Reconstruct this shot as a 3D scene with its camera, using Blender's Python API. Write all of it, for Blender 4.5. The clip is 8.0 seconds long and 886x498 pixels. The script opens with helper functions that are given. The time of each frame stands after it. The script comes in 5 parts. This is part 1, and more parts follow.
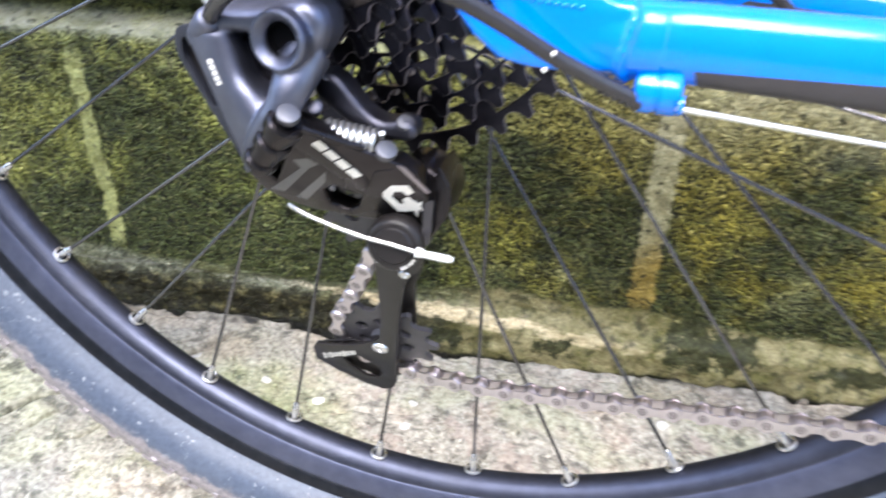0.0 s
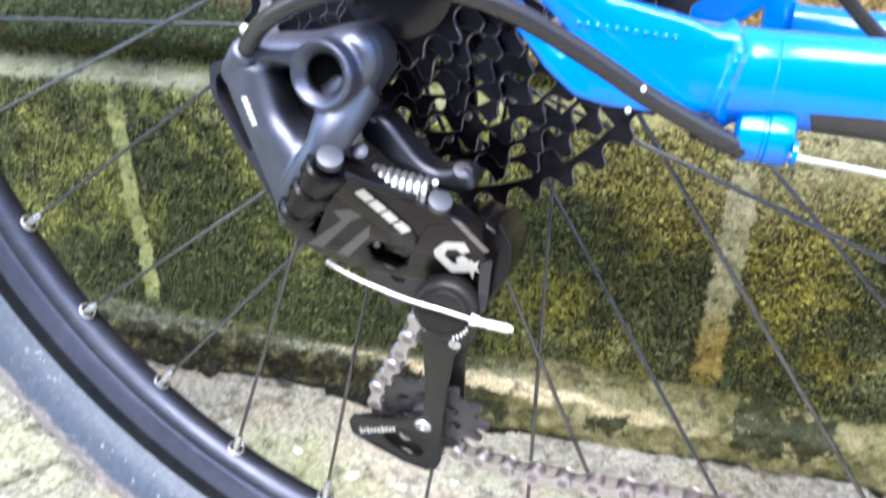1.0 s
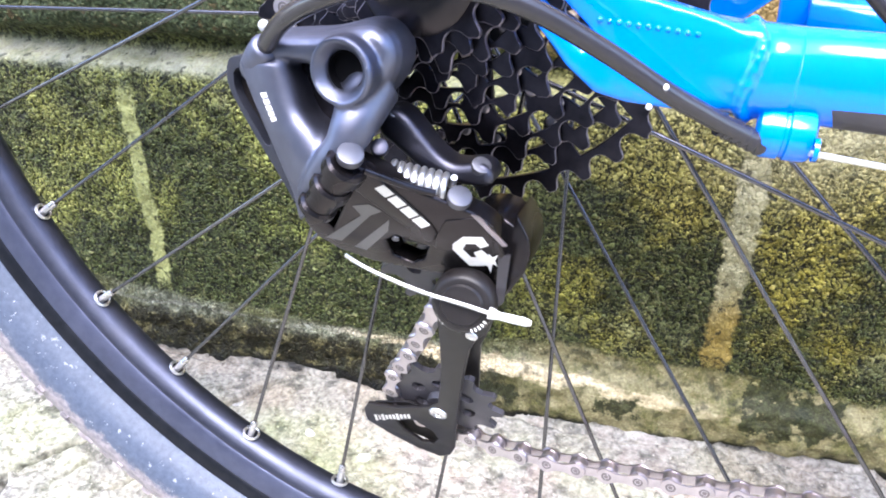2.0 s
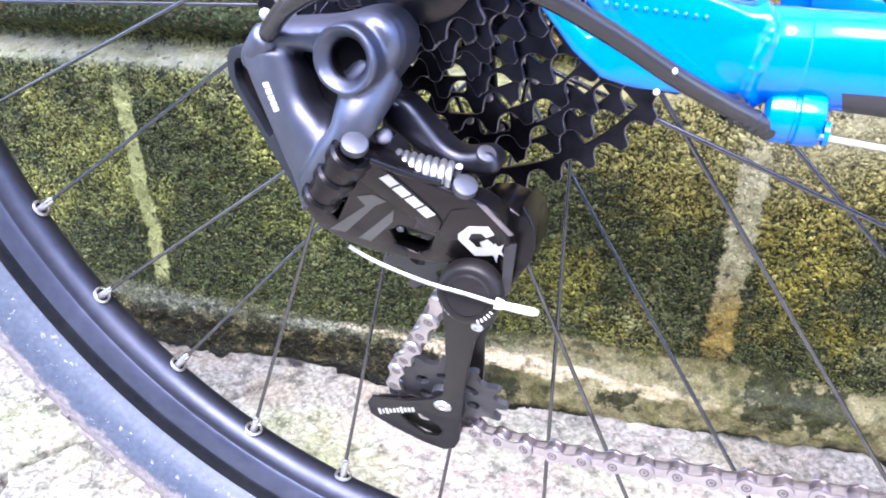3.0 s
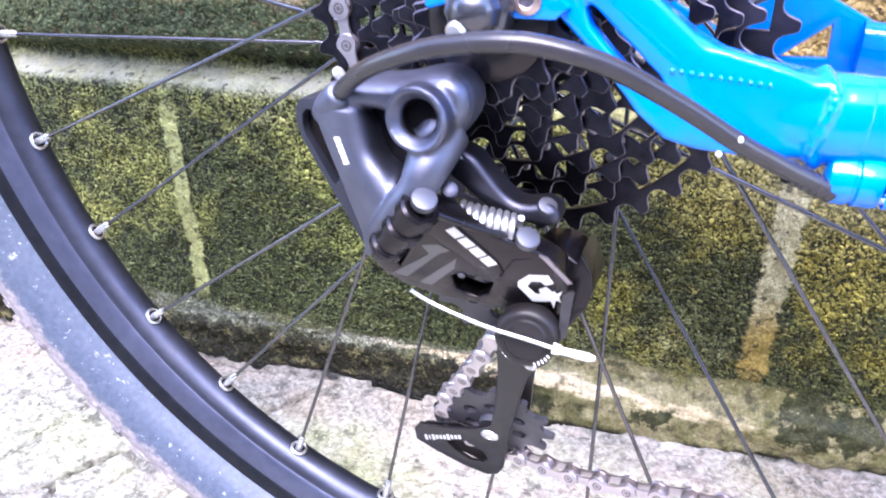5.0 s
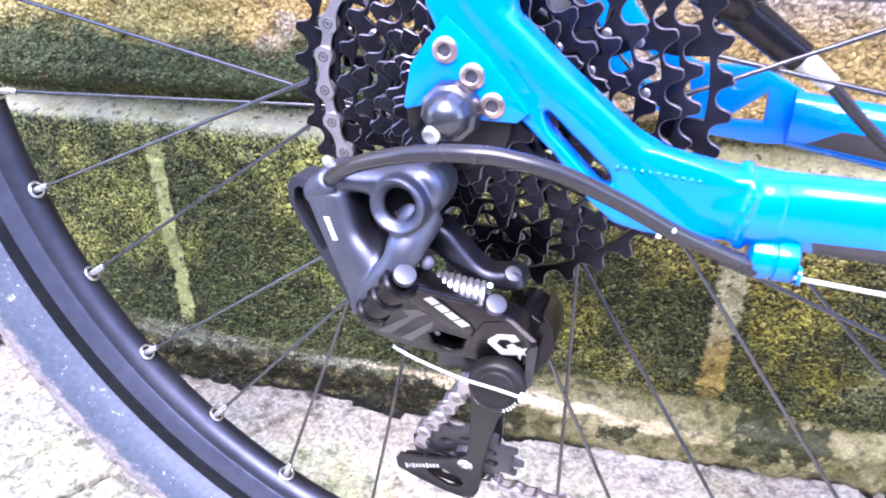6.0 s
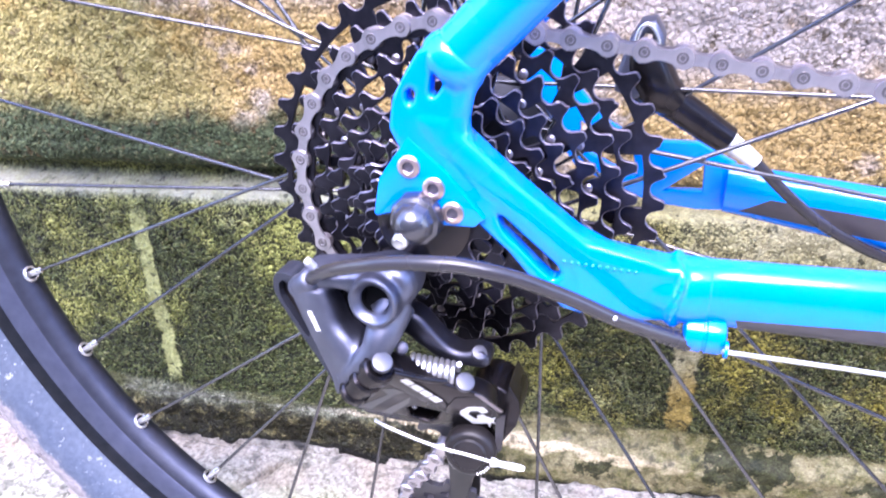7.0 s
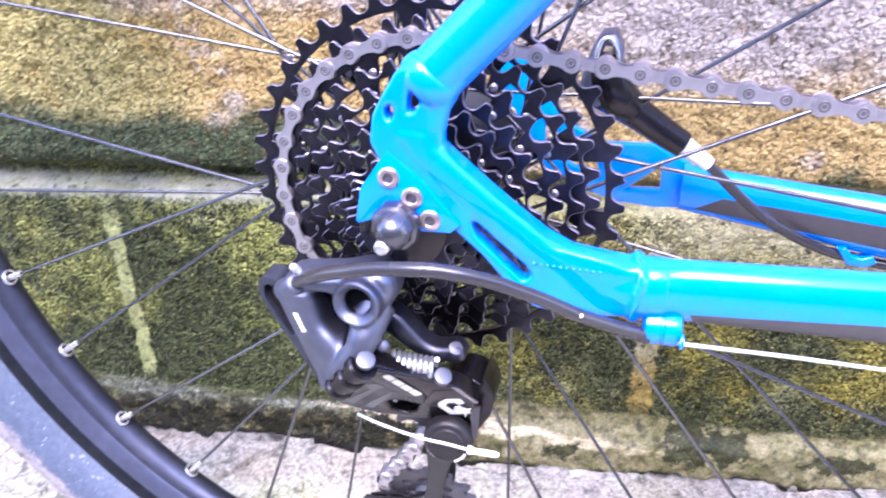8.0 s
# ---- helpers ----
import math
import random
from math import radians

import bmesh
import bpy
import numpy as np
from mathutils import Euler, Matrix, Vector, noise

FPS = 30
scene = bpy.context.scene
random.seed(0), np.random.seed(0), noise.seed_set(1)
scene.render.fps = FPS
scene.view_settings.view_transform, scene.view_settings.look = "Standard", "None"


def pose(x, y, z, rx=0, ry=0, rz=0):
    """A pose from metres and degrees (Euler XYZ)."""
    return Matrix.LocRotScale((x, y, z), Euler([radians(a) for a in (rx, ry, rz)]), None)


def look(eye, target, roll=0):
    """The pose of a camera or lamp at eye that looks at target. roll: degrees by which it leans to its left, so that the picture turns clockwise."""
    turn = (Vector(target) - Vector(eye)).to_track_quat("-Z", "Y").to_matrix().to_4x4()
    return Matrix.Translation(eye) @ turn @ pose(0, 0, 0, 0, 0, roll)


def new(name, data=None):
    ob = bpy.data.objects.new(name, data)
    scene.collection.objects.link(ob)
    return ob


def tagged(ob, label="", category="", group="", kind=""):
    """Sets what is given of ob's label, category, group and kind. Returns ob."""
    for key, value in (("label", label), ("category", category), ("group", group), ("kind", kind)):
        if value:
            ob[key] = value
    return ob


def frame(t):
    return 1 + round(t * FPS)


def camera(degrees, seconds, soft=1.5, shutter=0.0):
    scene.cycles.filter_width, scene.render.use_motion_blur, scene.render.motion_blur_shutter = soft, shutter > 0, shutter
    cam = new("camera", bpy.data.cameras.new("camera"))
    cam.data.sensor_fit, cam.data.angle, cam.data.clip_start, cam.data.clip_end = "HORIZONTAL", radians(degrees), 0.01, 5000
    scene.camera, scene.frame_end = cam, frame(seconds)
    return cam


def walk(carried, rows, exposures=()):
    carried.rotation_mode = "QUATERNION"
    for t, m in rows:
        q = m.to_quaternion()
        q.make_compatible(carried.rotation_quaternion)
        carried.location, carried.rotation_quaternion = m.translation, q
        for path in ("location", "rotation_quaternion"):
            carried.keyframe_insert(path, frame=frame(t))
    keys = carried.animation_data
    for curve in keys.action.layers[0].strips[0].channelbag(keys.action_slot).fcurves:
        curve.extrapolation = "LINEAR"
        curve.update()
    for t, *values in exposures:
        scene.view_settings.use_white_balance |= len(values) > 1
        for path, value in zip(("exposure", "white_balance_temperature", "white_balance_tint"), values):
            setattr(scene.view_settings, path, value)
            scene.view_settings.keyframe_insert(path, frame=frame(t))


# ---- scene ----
# ---------------------------------------------------------------- camera and walk
cam = camera(61.8, 8.0, soft=1.85, shutter=0.6)
PATH = [
    (0, (0.0643, -0.2996, 0.4284), (-0.0747, 0.5003, -0.1553), 0.46),
    (0.2, (0.061, -0.2942, 0.4176), (-0.1147, 0.5035, -0.1593), -0.1),
    (0.5, (0.0569, -0.2852, 0.4094), (-0.1384, 0.5177, -0.1537), -0.50),
    (0.8, (0.0545, -0.2758, 0.4094), (-0.1501, 0.5274, -0.1501), -0.31),
    (1, (0.0533, -0.2729, 0.4094), (-0.1466, 0.5621, -0.1031), -0.25),
    (1.2, (0.0521, -0.2726, 0.4115), (-0.1473, 0.5717, -0.086), -0.32),
    (1.5, (0.0503, -0.2725, 0.4153), (-0.1526, 0.5520, -0.1130), -0.46),
    (3, (0.0457, -0.2722, 0.4118), (-0.1505, 0.5443, -0.1312), -1.05),
    (3.5, (0.0417, -0.2740, 0.4133), (-0.1597, 0.5401, -0.1314), -1.88),
    (4, (0.0383, -0.2786, 0.4174), (-0.1737, 0.5329, -0.1271), -1.55),
    (4.2, (0.0388, -0.2762, 0.4197), (-0.1733, 0.5362, -0.1235), -1.70),
    (5.3, (0.0318, -0.2736, 0.4421), (-0.1913, 0.5344, -0.1032), -1.42),
    (5.5, (0.0376, -0.2762, 0.4559), (-0.1587, 0.5369, -0.0921), -1.52),
    (6, (0.0361, -0.2858, 0.4637), (-0.1528, 0.5303, -0.0824), -0.84),
    (6.2, (0.0375, -0.2923, 0.4711), (-0.1282, 0.5341, -0.067), -0.78),
    (6.3, (0.0388, -0.2953, 0.4761), (-0.1323, 0.5188, -0.0789), -0.98),
    (6.5, (0.0413, -0.2983, 0.4855), (-0.1179, 0.5168, -0.0716), -1.20),
    (6.8, (0.0427, -0.2977, 0.4941), (-0.1131, 0.5241, -0.054), -1.9),
    (7, (0.0428, -0.2973, 0.4997), (-0.1205, 0.5406, -0.0212), -2.39),
    (7.2, (0.0428, -0.2999, 0.5078), (-0.0923, 0.5368, -0.023), -2.65),
    (7.5, (0.0424, -0.3071, 0.5155), (-0.0764, 0.5233, -0.0289), -2.23),
    (7.8, (0.0412, -0.3098, 0.5154), (-0.0891, 0.5183, -0.0298), -1.74),
    (8, (0.0402, -0.3100, 0.5153), (-0.0740, 0.5250, -0.0228), -1.56),
]
walk(cam, [(t, look(eye, target, roll)) for t, eye, target, roll in PATH], exposures=[(0.0, 2.84, 6430, 10), (1.0, 2.96, 6300, 7), (1.5, 3.14, 6250, 11), (3.0, 3.30, 5880, 20), (6.0, 3.35, 5800, 27), (8.0, 3.37, 5740, 31)])

# ---------------------------------------------------------------- daylight
world = bpy.data.worlds.new("sky")
scene.world = world
world.use_nodes = True
wn, wl = world.node_tree.nodes, world.node_tree.links
sky = wn.new("ShaderNodeTexSky")
sky.sky_type, sky.sun_disc = "NISHITA", False
sky.sun_elevation, sky.sun_rotation = radians(60), radians(182)
sky.air_density, sky.dust_density, sky.ozone_density = 1.0, 1.5, 1.5
wl.new(sky.outputs["Color"], wn["Background"].inputs["Color"])
wn["Background"].inputs["Strength"].default_value = 0.15
sun_data = bpy.data.lights.new("sun", "SUN")
sun_data.energy, sun_data.angle, sun_data.color = 1.05, radians(48), (1.0, 0.97, 0.93)
sun = new("sun", sun_data)
sun.matrix_world = look((-0.05, -1.46, 2.75), (0, 0, 0.2))


# ---------------------------------------------------------------- materials
def nodes_of(name):
    m = bpy.data.materials.new(name)
    m.use_nodes = True
    return m, m.node_tree.nodes, m.node_tree.links, m.node_tree.nodes["Principled BSDF"]


def tex(nt, kind, scale, detail=4.0, rough=0.55, coords="Object", offset=(0, 0, 0), stretch=(1, 1, 1)):
    """A noise or voronoi texture on object coordinates, with its mapping."""
    c = nt.new("ShaderNodeTexCoord")
    m = nt.new("ShaderNodeMapping")
    m.inputs["Location"].default_value = offset
    m.inputs["Scale"].default_value = stretch
    nt.id_data.links.new(c.outputs[coords], m.inputs["Vector"])
    t = nt.new(kind)
    t.inputs["Scale"].default_value = scale
    if kind == "ShaderNodeTexNoise":
        t.inputs["Detail"].default_value, t.inputs["Roughness"].default_value = detail, rough
    nt.id_data.links.new(m.outputs["Vector"], t.inputs["Vector"])
    return t


def ramp(nt, source, stops):
    r = nt.new("ShaderNodeValToRGB")
    while len(r.color_ramp.elements) < len(stops):
        r.color_ramp.elements.new(0.5)
    for e, (p, c) in zip(r.color_ramp.elements, stops):
        e.position = p
        e.color = (*c, 1) if len(c) == 3 else c
    nt.id_data.links.new(source, r.inputs["Fac"])
    return r


def mix(nt, fac, a, b, blend="MIX"):
    m = nt.new("ShaderNodeMix")
    m.data_type, m.blend_type = "RGBA", blend
    ln = nt.id_data.links
    for sock, v in ((m.inputs[0], fac), (m.inputs[6], a), (m.inputs[7], b)):
        if isinstance(v, (int, float)):
            sock.default_value = v
        elif isinstance(v, tuple):
            sock.default_value = (*v, 1)
        else:
            ln.new(v, sock)
    return m.outputs[2]


def grey(v):
    return (v, v, v)


def plain(name, colour, rough, metal=0.0, grain=0.12, scale=120.0, bump=0.0, coat=0.0, dust=0.0, spec=0.5):
    """Paint, plastic or metal: base colour, fine grain, smudged gloss, some dust."""
    m, nt, ln, p = nodes_of(name)
    n = tex(nt, "ShaderNodeTexNoise", scale, 5)
    big = tex(nt, "ShaderNodeTexNoise", 18, 3)
    lo = tuple(max(0.0, c * (1 - grain)) for c in colour)
    hi = tuple(min(1.0, c * (1 + grain)) for c in colour)
    col = mix(nt, ramp(nt, n.outputs["Fac"], [(0.3, grey(0)), (0.7, grey(1))]).outputs["Color"], lo, hi)
    if dust:
        col = mix(nt, ramp(nt, big.outputs["Fac"], [(0.52, grey(0)), (0.75, grey(dust))]).outputs["Color"], col, (0.33, 0.3, 0.26))
    ln.new(col, p.inputs["Base Color"])
    r = ramp(nt, big.outputs["Fac"], [(0.3, grey(max(0.02, rough - 0.06))), (0.7, grey(min(1, rough + 0.08)))])
    ln.new(r.outputs["Color"], p.inputs["Roughness"])
    p.inputs["Metallic"].default_value = metal
    p.inputs["Specular IOR Level"].default_value = spec
    if coat:
        p.inputs["Coat Weight"].default_value, p.inputs["Coat Roughness"].default_value = coat, 0.05
    if bump:
        b = nt.new("ShaderNodeBump")
        b.inputs["Strength"].default_value, b.inputs["Distance"].default_value = bump, 0.0006
        ln.new(n.outputs["Fac"], b.inputs["Height"])
        ln.new(b.outputs["Normal"], p.inputs["Normal"])
    return m


BLUE = plain("blue_gloss_paint", (0.0, 0.19, 0.83), 0.22, grain=0.03, spec=0.12, coat=1.0)
DARK_PAINT = plain("dark_matte_paint", (0.045, 0.04, 0.045), 0.42, grain=0.1)


def rubber_material():
    m, nt, ln, p = nodes_of("scuffed_tyre_rubber")
    fine = tex(nt, "ShaderNodeTexNoise", 300, 5)
    smear = tex(nt, "ShaderNodeTexNoise", 22, 6, 0.65)
    specks = tex(nt, "ShaderNodeTexNoise", 190, 3, 0.7, offset=(2, 5, 1))
    col = mix(nt, ramp(nt, fine.outputs["Fac"], [(0.3, grey(0)), (0.7, grey(1))]).outputs["Color"], (0.044, 0.056, 0.085), (0.072, 0.090, 0.128))
    col = mix(nt, ramp(nt, smear.outputs["Fac"], [(0.45, grey(0)), (0.75, grey(0.55))]).outputs["Color"], col, (0.10, 0.115, 0.145))
    scuff = tex(nt, "ShaderNodeTexNoise", 75, 4, 0.6, offset=(6, 1, 3))
    col = mix(nt, ramp(nt, specks.outputs["Fac"], [(0.65, grey(0)), (0.68, grey(0.6))]).outputs["Color"], col, (0.40, 0.41, 0.42))
    col = mix(nt, ramp(nt, scuff.outputs["Fac"], [(0.67, grey(0)), (0.71, grey(0.55))]).outputs["Color"], col, (0.36, 0.37, 0.39))
    # pale dried mud on the tread and shoulders, with a ragged edge down the sidewalls
    sep = nt.new("ShaderNodeSeparateXYZ")
    ln.new(nt.new("ShaderNodeTexCoord").outputs["Object"], sep.inputs["Vector"])
    rad = math_node(nt, "SQRT", math_node(nt, "ADD", math_node(nt, "MULTIPLY", sep.outputs["X"], sep.outputs["X"]), math_node(nt, "MULTIPLY", sep.outputs["Z"], sep.outputs["Z"])))
    torn = tex(nt, "ShaderNodeTexNoise", 120, 5, 0.7, offset=(3, 3, 8)).outputs["Fac"]
    rad = math_node(nt, "ADD", rad, math_node(nt, "MULTIPLY", math_node(nt, "SUBTRACT", torn, 0.5), 0.022))
    mud = mix(nt, soft_step(nt, fine.outputs["Fac"], 0.35, 0.65), (0.15, 0.135, 0.14), (0.29, 0.255, 0.255))
    col = mix(nt, soft_step(nt, rad, 0.3335, 0.3350, 0.92), col, mud)
    ln.new(col, p.inputs["Base Color"])
    p.inputs["Roughness"].default_value = 0.46
    b = nt.new("ShaderNodeBump")
    b.inputs["Strength"].default_value, b.inputs["Distance"].default_value = 0.3, 0.0006
    ln.new(fine.outputs["Fac"], b.inputs["Height"])
    ln.new(b.outputs["Normal"], p.inputs["Normal"])
    return m


TREAD = plain("dusty_tread_rubber", (0.20, 0.178, 0.18), 0.85, grain=0.55, scale=160, dust=0.5)
RIM_BLACK = plain("black_anodised_rim", (0.032, 0.034, 0.042), 0.36, metal=0.9, grain=0.2, dust=0.04)
SPOKE = plain("black_spoke_steel", (0.15, 0.146, 0.154), 0.22, metal=1.0)
SILVER = plain("silver_nipple", (0.62, 0.61, 0.6), 0.28, metal=0.9)
BRIGHT = plain("bright_cable_steel", (0.8, 0.8, 0.8), 0.25, metal=0.7)
COG = plain("black_sprocket_steel", (0.040, 0.037, 0.047), 0.36, metal=1.0, grain=0.4, dust=0.05)
# bluish sidewall tone, with the reflected sky put into the colour
RIM_SIDE = plain("sheen_rim_sidewall", (0.105, 0.115, 0.175), 0.44, metal=0.85, grain=0.12, dust=0.05)
RIM_BED = plain("satin_rim_bed", (0.062, 0.067, 0.095), 0.46, metal=0.9, grain=0.12, dust=0.04)
# paler steel for tooth edges: wear, and the sky's glint put into the colour
COG_EDGE = plain("worn_glint_tooth_steel", (0.165, 0.15, 0.185), 0.42, metal=0.95, grain=0.5, scale=300, dust=0.1)
COG_RIVET = plain("pale_rivet_steel", (0.30, 0.27, 0.29), 0.35, metal=0.9)
CHAIN = plain("grey_chain_steel", (0.47, 0.43, 0.45), 0.34, metal=0.95, grain=0.2)
CHAIN_PIN = plain("chain_pin_steel", (0.20, 0.18, 0.185), 0.36, metal=0.9)
BODY = plain("dark_derailleur_alloy", (0.145, 0.152, 0.20), 0.50, metal=1.0, grain=0.12, bump=0.05)
GLOSS = plain("black_anodised_link", (0.036, 0.032, 0.034), 0.25, metal=0.9, grain=0.15)
CAGE = plain("black_cage_steel", (0.014, 0.012, 0.012), 0.40, grain=0.15, spec=0.3)
RIM_SLATE = plain("slate_black_shell_rim", (0.021, 0.023, 0.032), 0.5, grain=0.1, spec=0.2)
SOCKET = plain("shade_black_socket", (0.004, 0.004, 0.005), 0.7, grain=0.2, spec=0.05)
SATIN = plain("satin_pin_steel", (0.12, 0.12, 0.135), 0.42, metal=0.8)
SILVER_DARK = plain("dark_silver_alloy", (0.105, 0.105, 0.12), 0.24, metal=0.85)
LINK = plain("satin_black_link", (0.075, 0.075, 0.095), 0.42, metal=1.0, grain=0.12)
PLASTIC = plain("black_pulley_plastic", (0.045, 0.042, 0.049), 0.45, grain=0.2)
HOUSING = plain("black_cable_housing", (0.026, 0.024, 0.027), 0.23, grain=0.1)
PRINT = plain("pale_grey_print", (0.72, 0.70, 0.66), 0.5)
PRINT_DIM = plain("dim_grey_print", (0.13, 0.125, 0.12), 0.6)
WHITE_PLASTIC = plain("white_ferrule", (0.75, 0.75, 0.73), 0.4)
BOLT = plain("pale_bolt_steel", (0.50, 0.39, 0.36), 0.3, metal=0.95)


def math_node(nt, op, a, b=0.0, clamp=False):
    m = nt.new("ShaderNodeMath")
    m.operation, m.use_clamp = op, clamp
    for sock, v in zip(m.inputs, (a, b)):
        if isinstance(v, (int, float)):
            sock.default_value = v
        else:
            nt.id_data.links.new(v, sock)
    return m.outputs[0]


def soft_step(nt, v, lo, hi, top=1.0):
    return ramp(nt, v, [(lo, grey(0)), (hi, grey(top))]).outputs["Color"]


def streak(nt, x, z, wob, x0, slope, width, z0, z1):
    """A run-off streak on the wall: a slanting band about x0 between two heights, with ragged edges."""
    mid = math_node(nt, "MULTIPLY_ADD", z, slope)
    nt_mid = mid.node
    nt_mid.inputs[2].default_value = x0
    off = math_node(nt, "ABSOLUTE", math_node(nt, "SUBTRACT", x, mid))
    off = math_node(nt, "ADD", off, math_node(nt, "MULTIPLY", math_node(nt, "SUBTRACT", wob, 0.5), width * 1.5))
    band = math_node(nt, "SUBTRACT", 1.0, math_node(nt, "DIVIDE", off, width), True)
    band = math_node(nt, "MULTIPLY", band, 4.0, True)
    low = math_node(nt, "MULTIPLY", math_node(nt, "SUBTRACT", z, z0), 60.0, True)
    high = math_node(nt, "MULTIPLY", math_node(nt, "SUBTRACT", z1, z), 60.0, True)
    return math_node(nt, "MULTIPLY", band, math_node(nt, "MULTIPLY", low, high))


def along(nt, x, stops, scale=1.0):
    """A value that follows x through stops of (x in metres, value up to the scale)."""
    lo, hi = stops[0][0], stops[-1][0]
    fac = math_node(nt, "DIVIDE", math_node(nt, "SUBTRACT", x, lo), hi - lo, True)
    r = ramp(nt, fac, [((p - lo) / (hi - lo), grey(v / scale)) for p, v in stops])
    return math_node(nt, "MULTIPLY", r.outputs["Color"], scale)


def blob(nt, x, z, wob, x0, z0, rx, rz):
    """A ragged patch on the wall about (x0, z0)."""
    dx = math_node(nt, "DIVIDE", math_node(nt, "SUBTRACT", x, x0), rx)
    dz = math_node(nt, "DIVIDE", math_node(nt, "SUBTRACT", z, z0), rz)
    d = math_node(nt, "ADD", math_node(nt, "MULTIPLY", dx, dx), math_node(nt, "MULTIPLY", dz, dz))
    d = math_node(nt, "ADD", d, math_node(nt, "MULTIPLY", math_node(nt, "SUBTRACT", wob, 0.5), 6.5))
    return math_node(nt, "MULTIPLY", math_node(nt, "SUBTRACT", 1.0, d), 6.0, True)


def grains(nt, scale, jitter):
    """Rounded grains: how far from a grain's middle, and a random tone for each grain."""
    cells = tex(nt, "ShaderNodeTexVoronoi", scale)
    wobble = nt.new("ShaderNodeMix")
    wobble.data_type, wobble.blend_type = "RGBA", "LINEAR_LIGHT"
    wobble.inputs[0].default_value = 0.0024
    ln = nt.id_data.links
    ln.new(cells.inputs["Vector"].links[0].from_socket, wobble.inputs[6])
    ln.new(jitter, wobble.inputs[7])
    ln.new(wobble.outputs[2], cells.inputs["Vector"])
    tone = nt.new("ShaderNodeSeparateColor")
    ln.new(cells.outputs["Color"], tone.inputs["Color"])
    return cells.outputs["Distance"], tone.outputs["Red"]


def wall_material(name, loose=False):
    """The colours of the wall by place; the loose grains take their tone grain by grain."""
    m, nt, ln, p = nodes_of(name)
    patch = tex(nt, "ShaderNodeTexNoise", 4.5, 6, 0.62, offset=(0.4, 0, 0.2)).outputs["Fac"]
    patch2 = tex(nt, "ShaderNodeTexNoise", 8.0, 7, 0.66, offset=(3.1, 0, 1.7)).outputs["Fac"]
    patch3 = tex(nt, "ShaderNodeTexNoise", 15.0, 6, 0.65, offset=(7.3, 0, 5.7)).outputs["Fac"]
    fine = tex(nt, "ShaderNodeTexNoise", 420, 4, 0.6)
    mid = tex(nt, "ShaderNodeTexNoise", 95, 5, 0.62).outputs["Fac"]
    sep = nt.new("ShaderNodeSeparateXYZ")
    ln.new(nt.new("ShaderNodeTexCoord").outputs["Object"], sep.inputs["Vector"])
    x, z = sep.outputs["X"], sep.outputs["Z"]
    warp = tex(nt, "ShaderNodeTexNoise", 190, 3, 0.6).outputs["Color"]
    d_low, t_low = grains(nt, 330, warp)
    d_small, t_small = grains(nt, 540, warp)
    fleck = soft_step(nt, mid, 0.47, 0.53)
    d_low, t_low = mix(nt, fleck, d_low, d_small), mix(nt, fleck, t_low, t_small)
    d_high, t_high = grains(nt, 330, warp)
    above = soft_step(nt, z, 0.262, 0.27)
    dist, tone = mix(nt, above, d_low, d_high), mix(nt, above, t_low, t_high)
    if loose:
        tone = nt.new("ShaderNodeNewGeometry").outputs["Random Per Island"]
    g = math_node(nt, "ADD", math_node(nt, "MULTIPLY", soft_step(nt, fine.outputs["Fac"], 0.30, 0.70), 0.3), math_node(nt, "MULTIPLY", math_node(nt, "POWER", tone, 1.3), 0.8))
    calm = math_node(nt, "ADD", 0.42, math_node(nt, "MULTIPLY", math_node(nt, "SUBTRACT", g, 0.5), 0.5))
    g = mix(nt, above, math_node(nt, "ADD", 0.49, math_node(nt, "MULTIPLY", math_node(nt, "SUBTRACT", g, 0.5), 0.8)), calm)
    stone = mix(nt, g, (0.37, 0.315, 0.275), (0.61, 0.535, 0.475))
    ochre = mix(nt, g, (0.31, 0.205, 0.065), (0.62, 0.455, 0.205))
    straw = mix(nt, g, (0.23, 0.195, 0.055), (0.53, 0.46, 0.20))
    moss = mix(nt, g, (0.06, 0.074, 0.014), (0.31, 0.34, 0.088))
    lime = mix(nt, g, (0.14, 0.145, 0.026), (0.49, 0.49, 0.16))
    olive = mix(nt, g, (0.10, 0.083, 0.010), (0.44, 0.38, 0.068))
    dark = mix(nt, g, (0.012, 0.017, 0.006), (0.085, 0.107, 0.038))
    band = mix(nt, g, (0.012, 0.018, 0.008), (0.13, 0.165, 0.080))
    pale = mix(nt, g, (0.26, 0.275, 0.10), (0.40, 0.41, 0.17))
    wz = math_node(nt, "ADD", z, math_node(nt, "MULTIPLY", math_node(nt, "SUBTRACT", patch, 0.5), 0.12))
    wz = math_node(nt, "ADD", wz, math_node(nt, "MULTIPLY", math_node(nt, "SUBTRACT", patch3, 0.5), 0.07))
    wx = math_node(nt, "ADD", x, math_node(nt, "MULTIPLY", math_node(nt, "SUBTRACT", patch2, 0.5), 0.30))
    # upper course: bare pinkish stone over ochre and straw-coloured lichen, a dark green band over the ledge
    lichen = mix(nt, soft_step(nt, math_node(nt, "ADD", wx, 0.5), 0.24, 0.34), straw, ochre)
    bare = math_node(nt, "SUBTRACT", wz, along(nt, x, [(-0.6, 0.42), (-0.30, 0.395), (-0.1, 0.38), (0.05, 0.345), (0.2, 0.335), (0.5, 0.33)]))
    upper = mix(nt, soft_step(nt, math_node(nt, "ADD", bare, 0.5), 0.49, 0.525), lichen, stone)
    upper = mix(nt, soft_step(nt, patch2, 0.54, 0.60, 0.7), upper, stone)
    upper = mix(nt, soft_step(nt, patch3, 0.54, 0.62, 0.6), upper, mix(nt, g, (0.20, 0.115, 0.02), (0.50, 0.33, 0.10)))
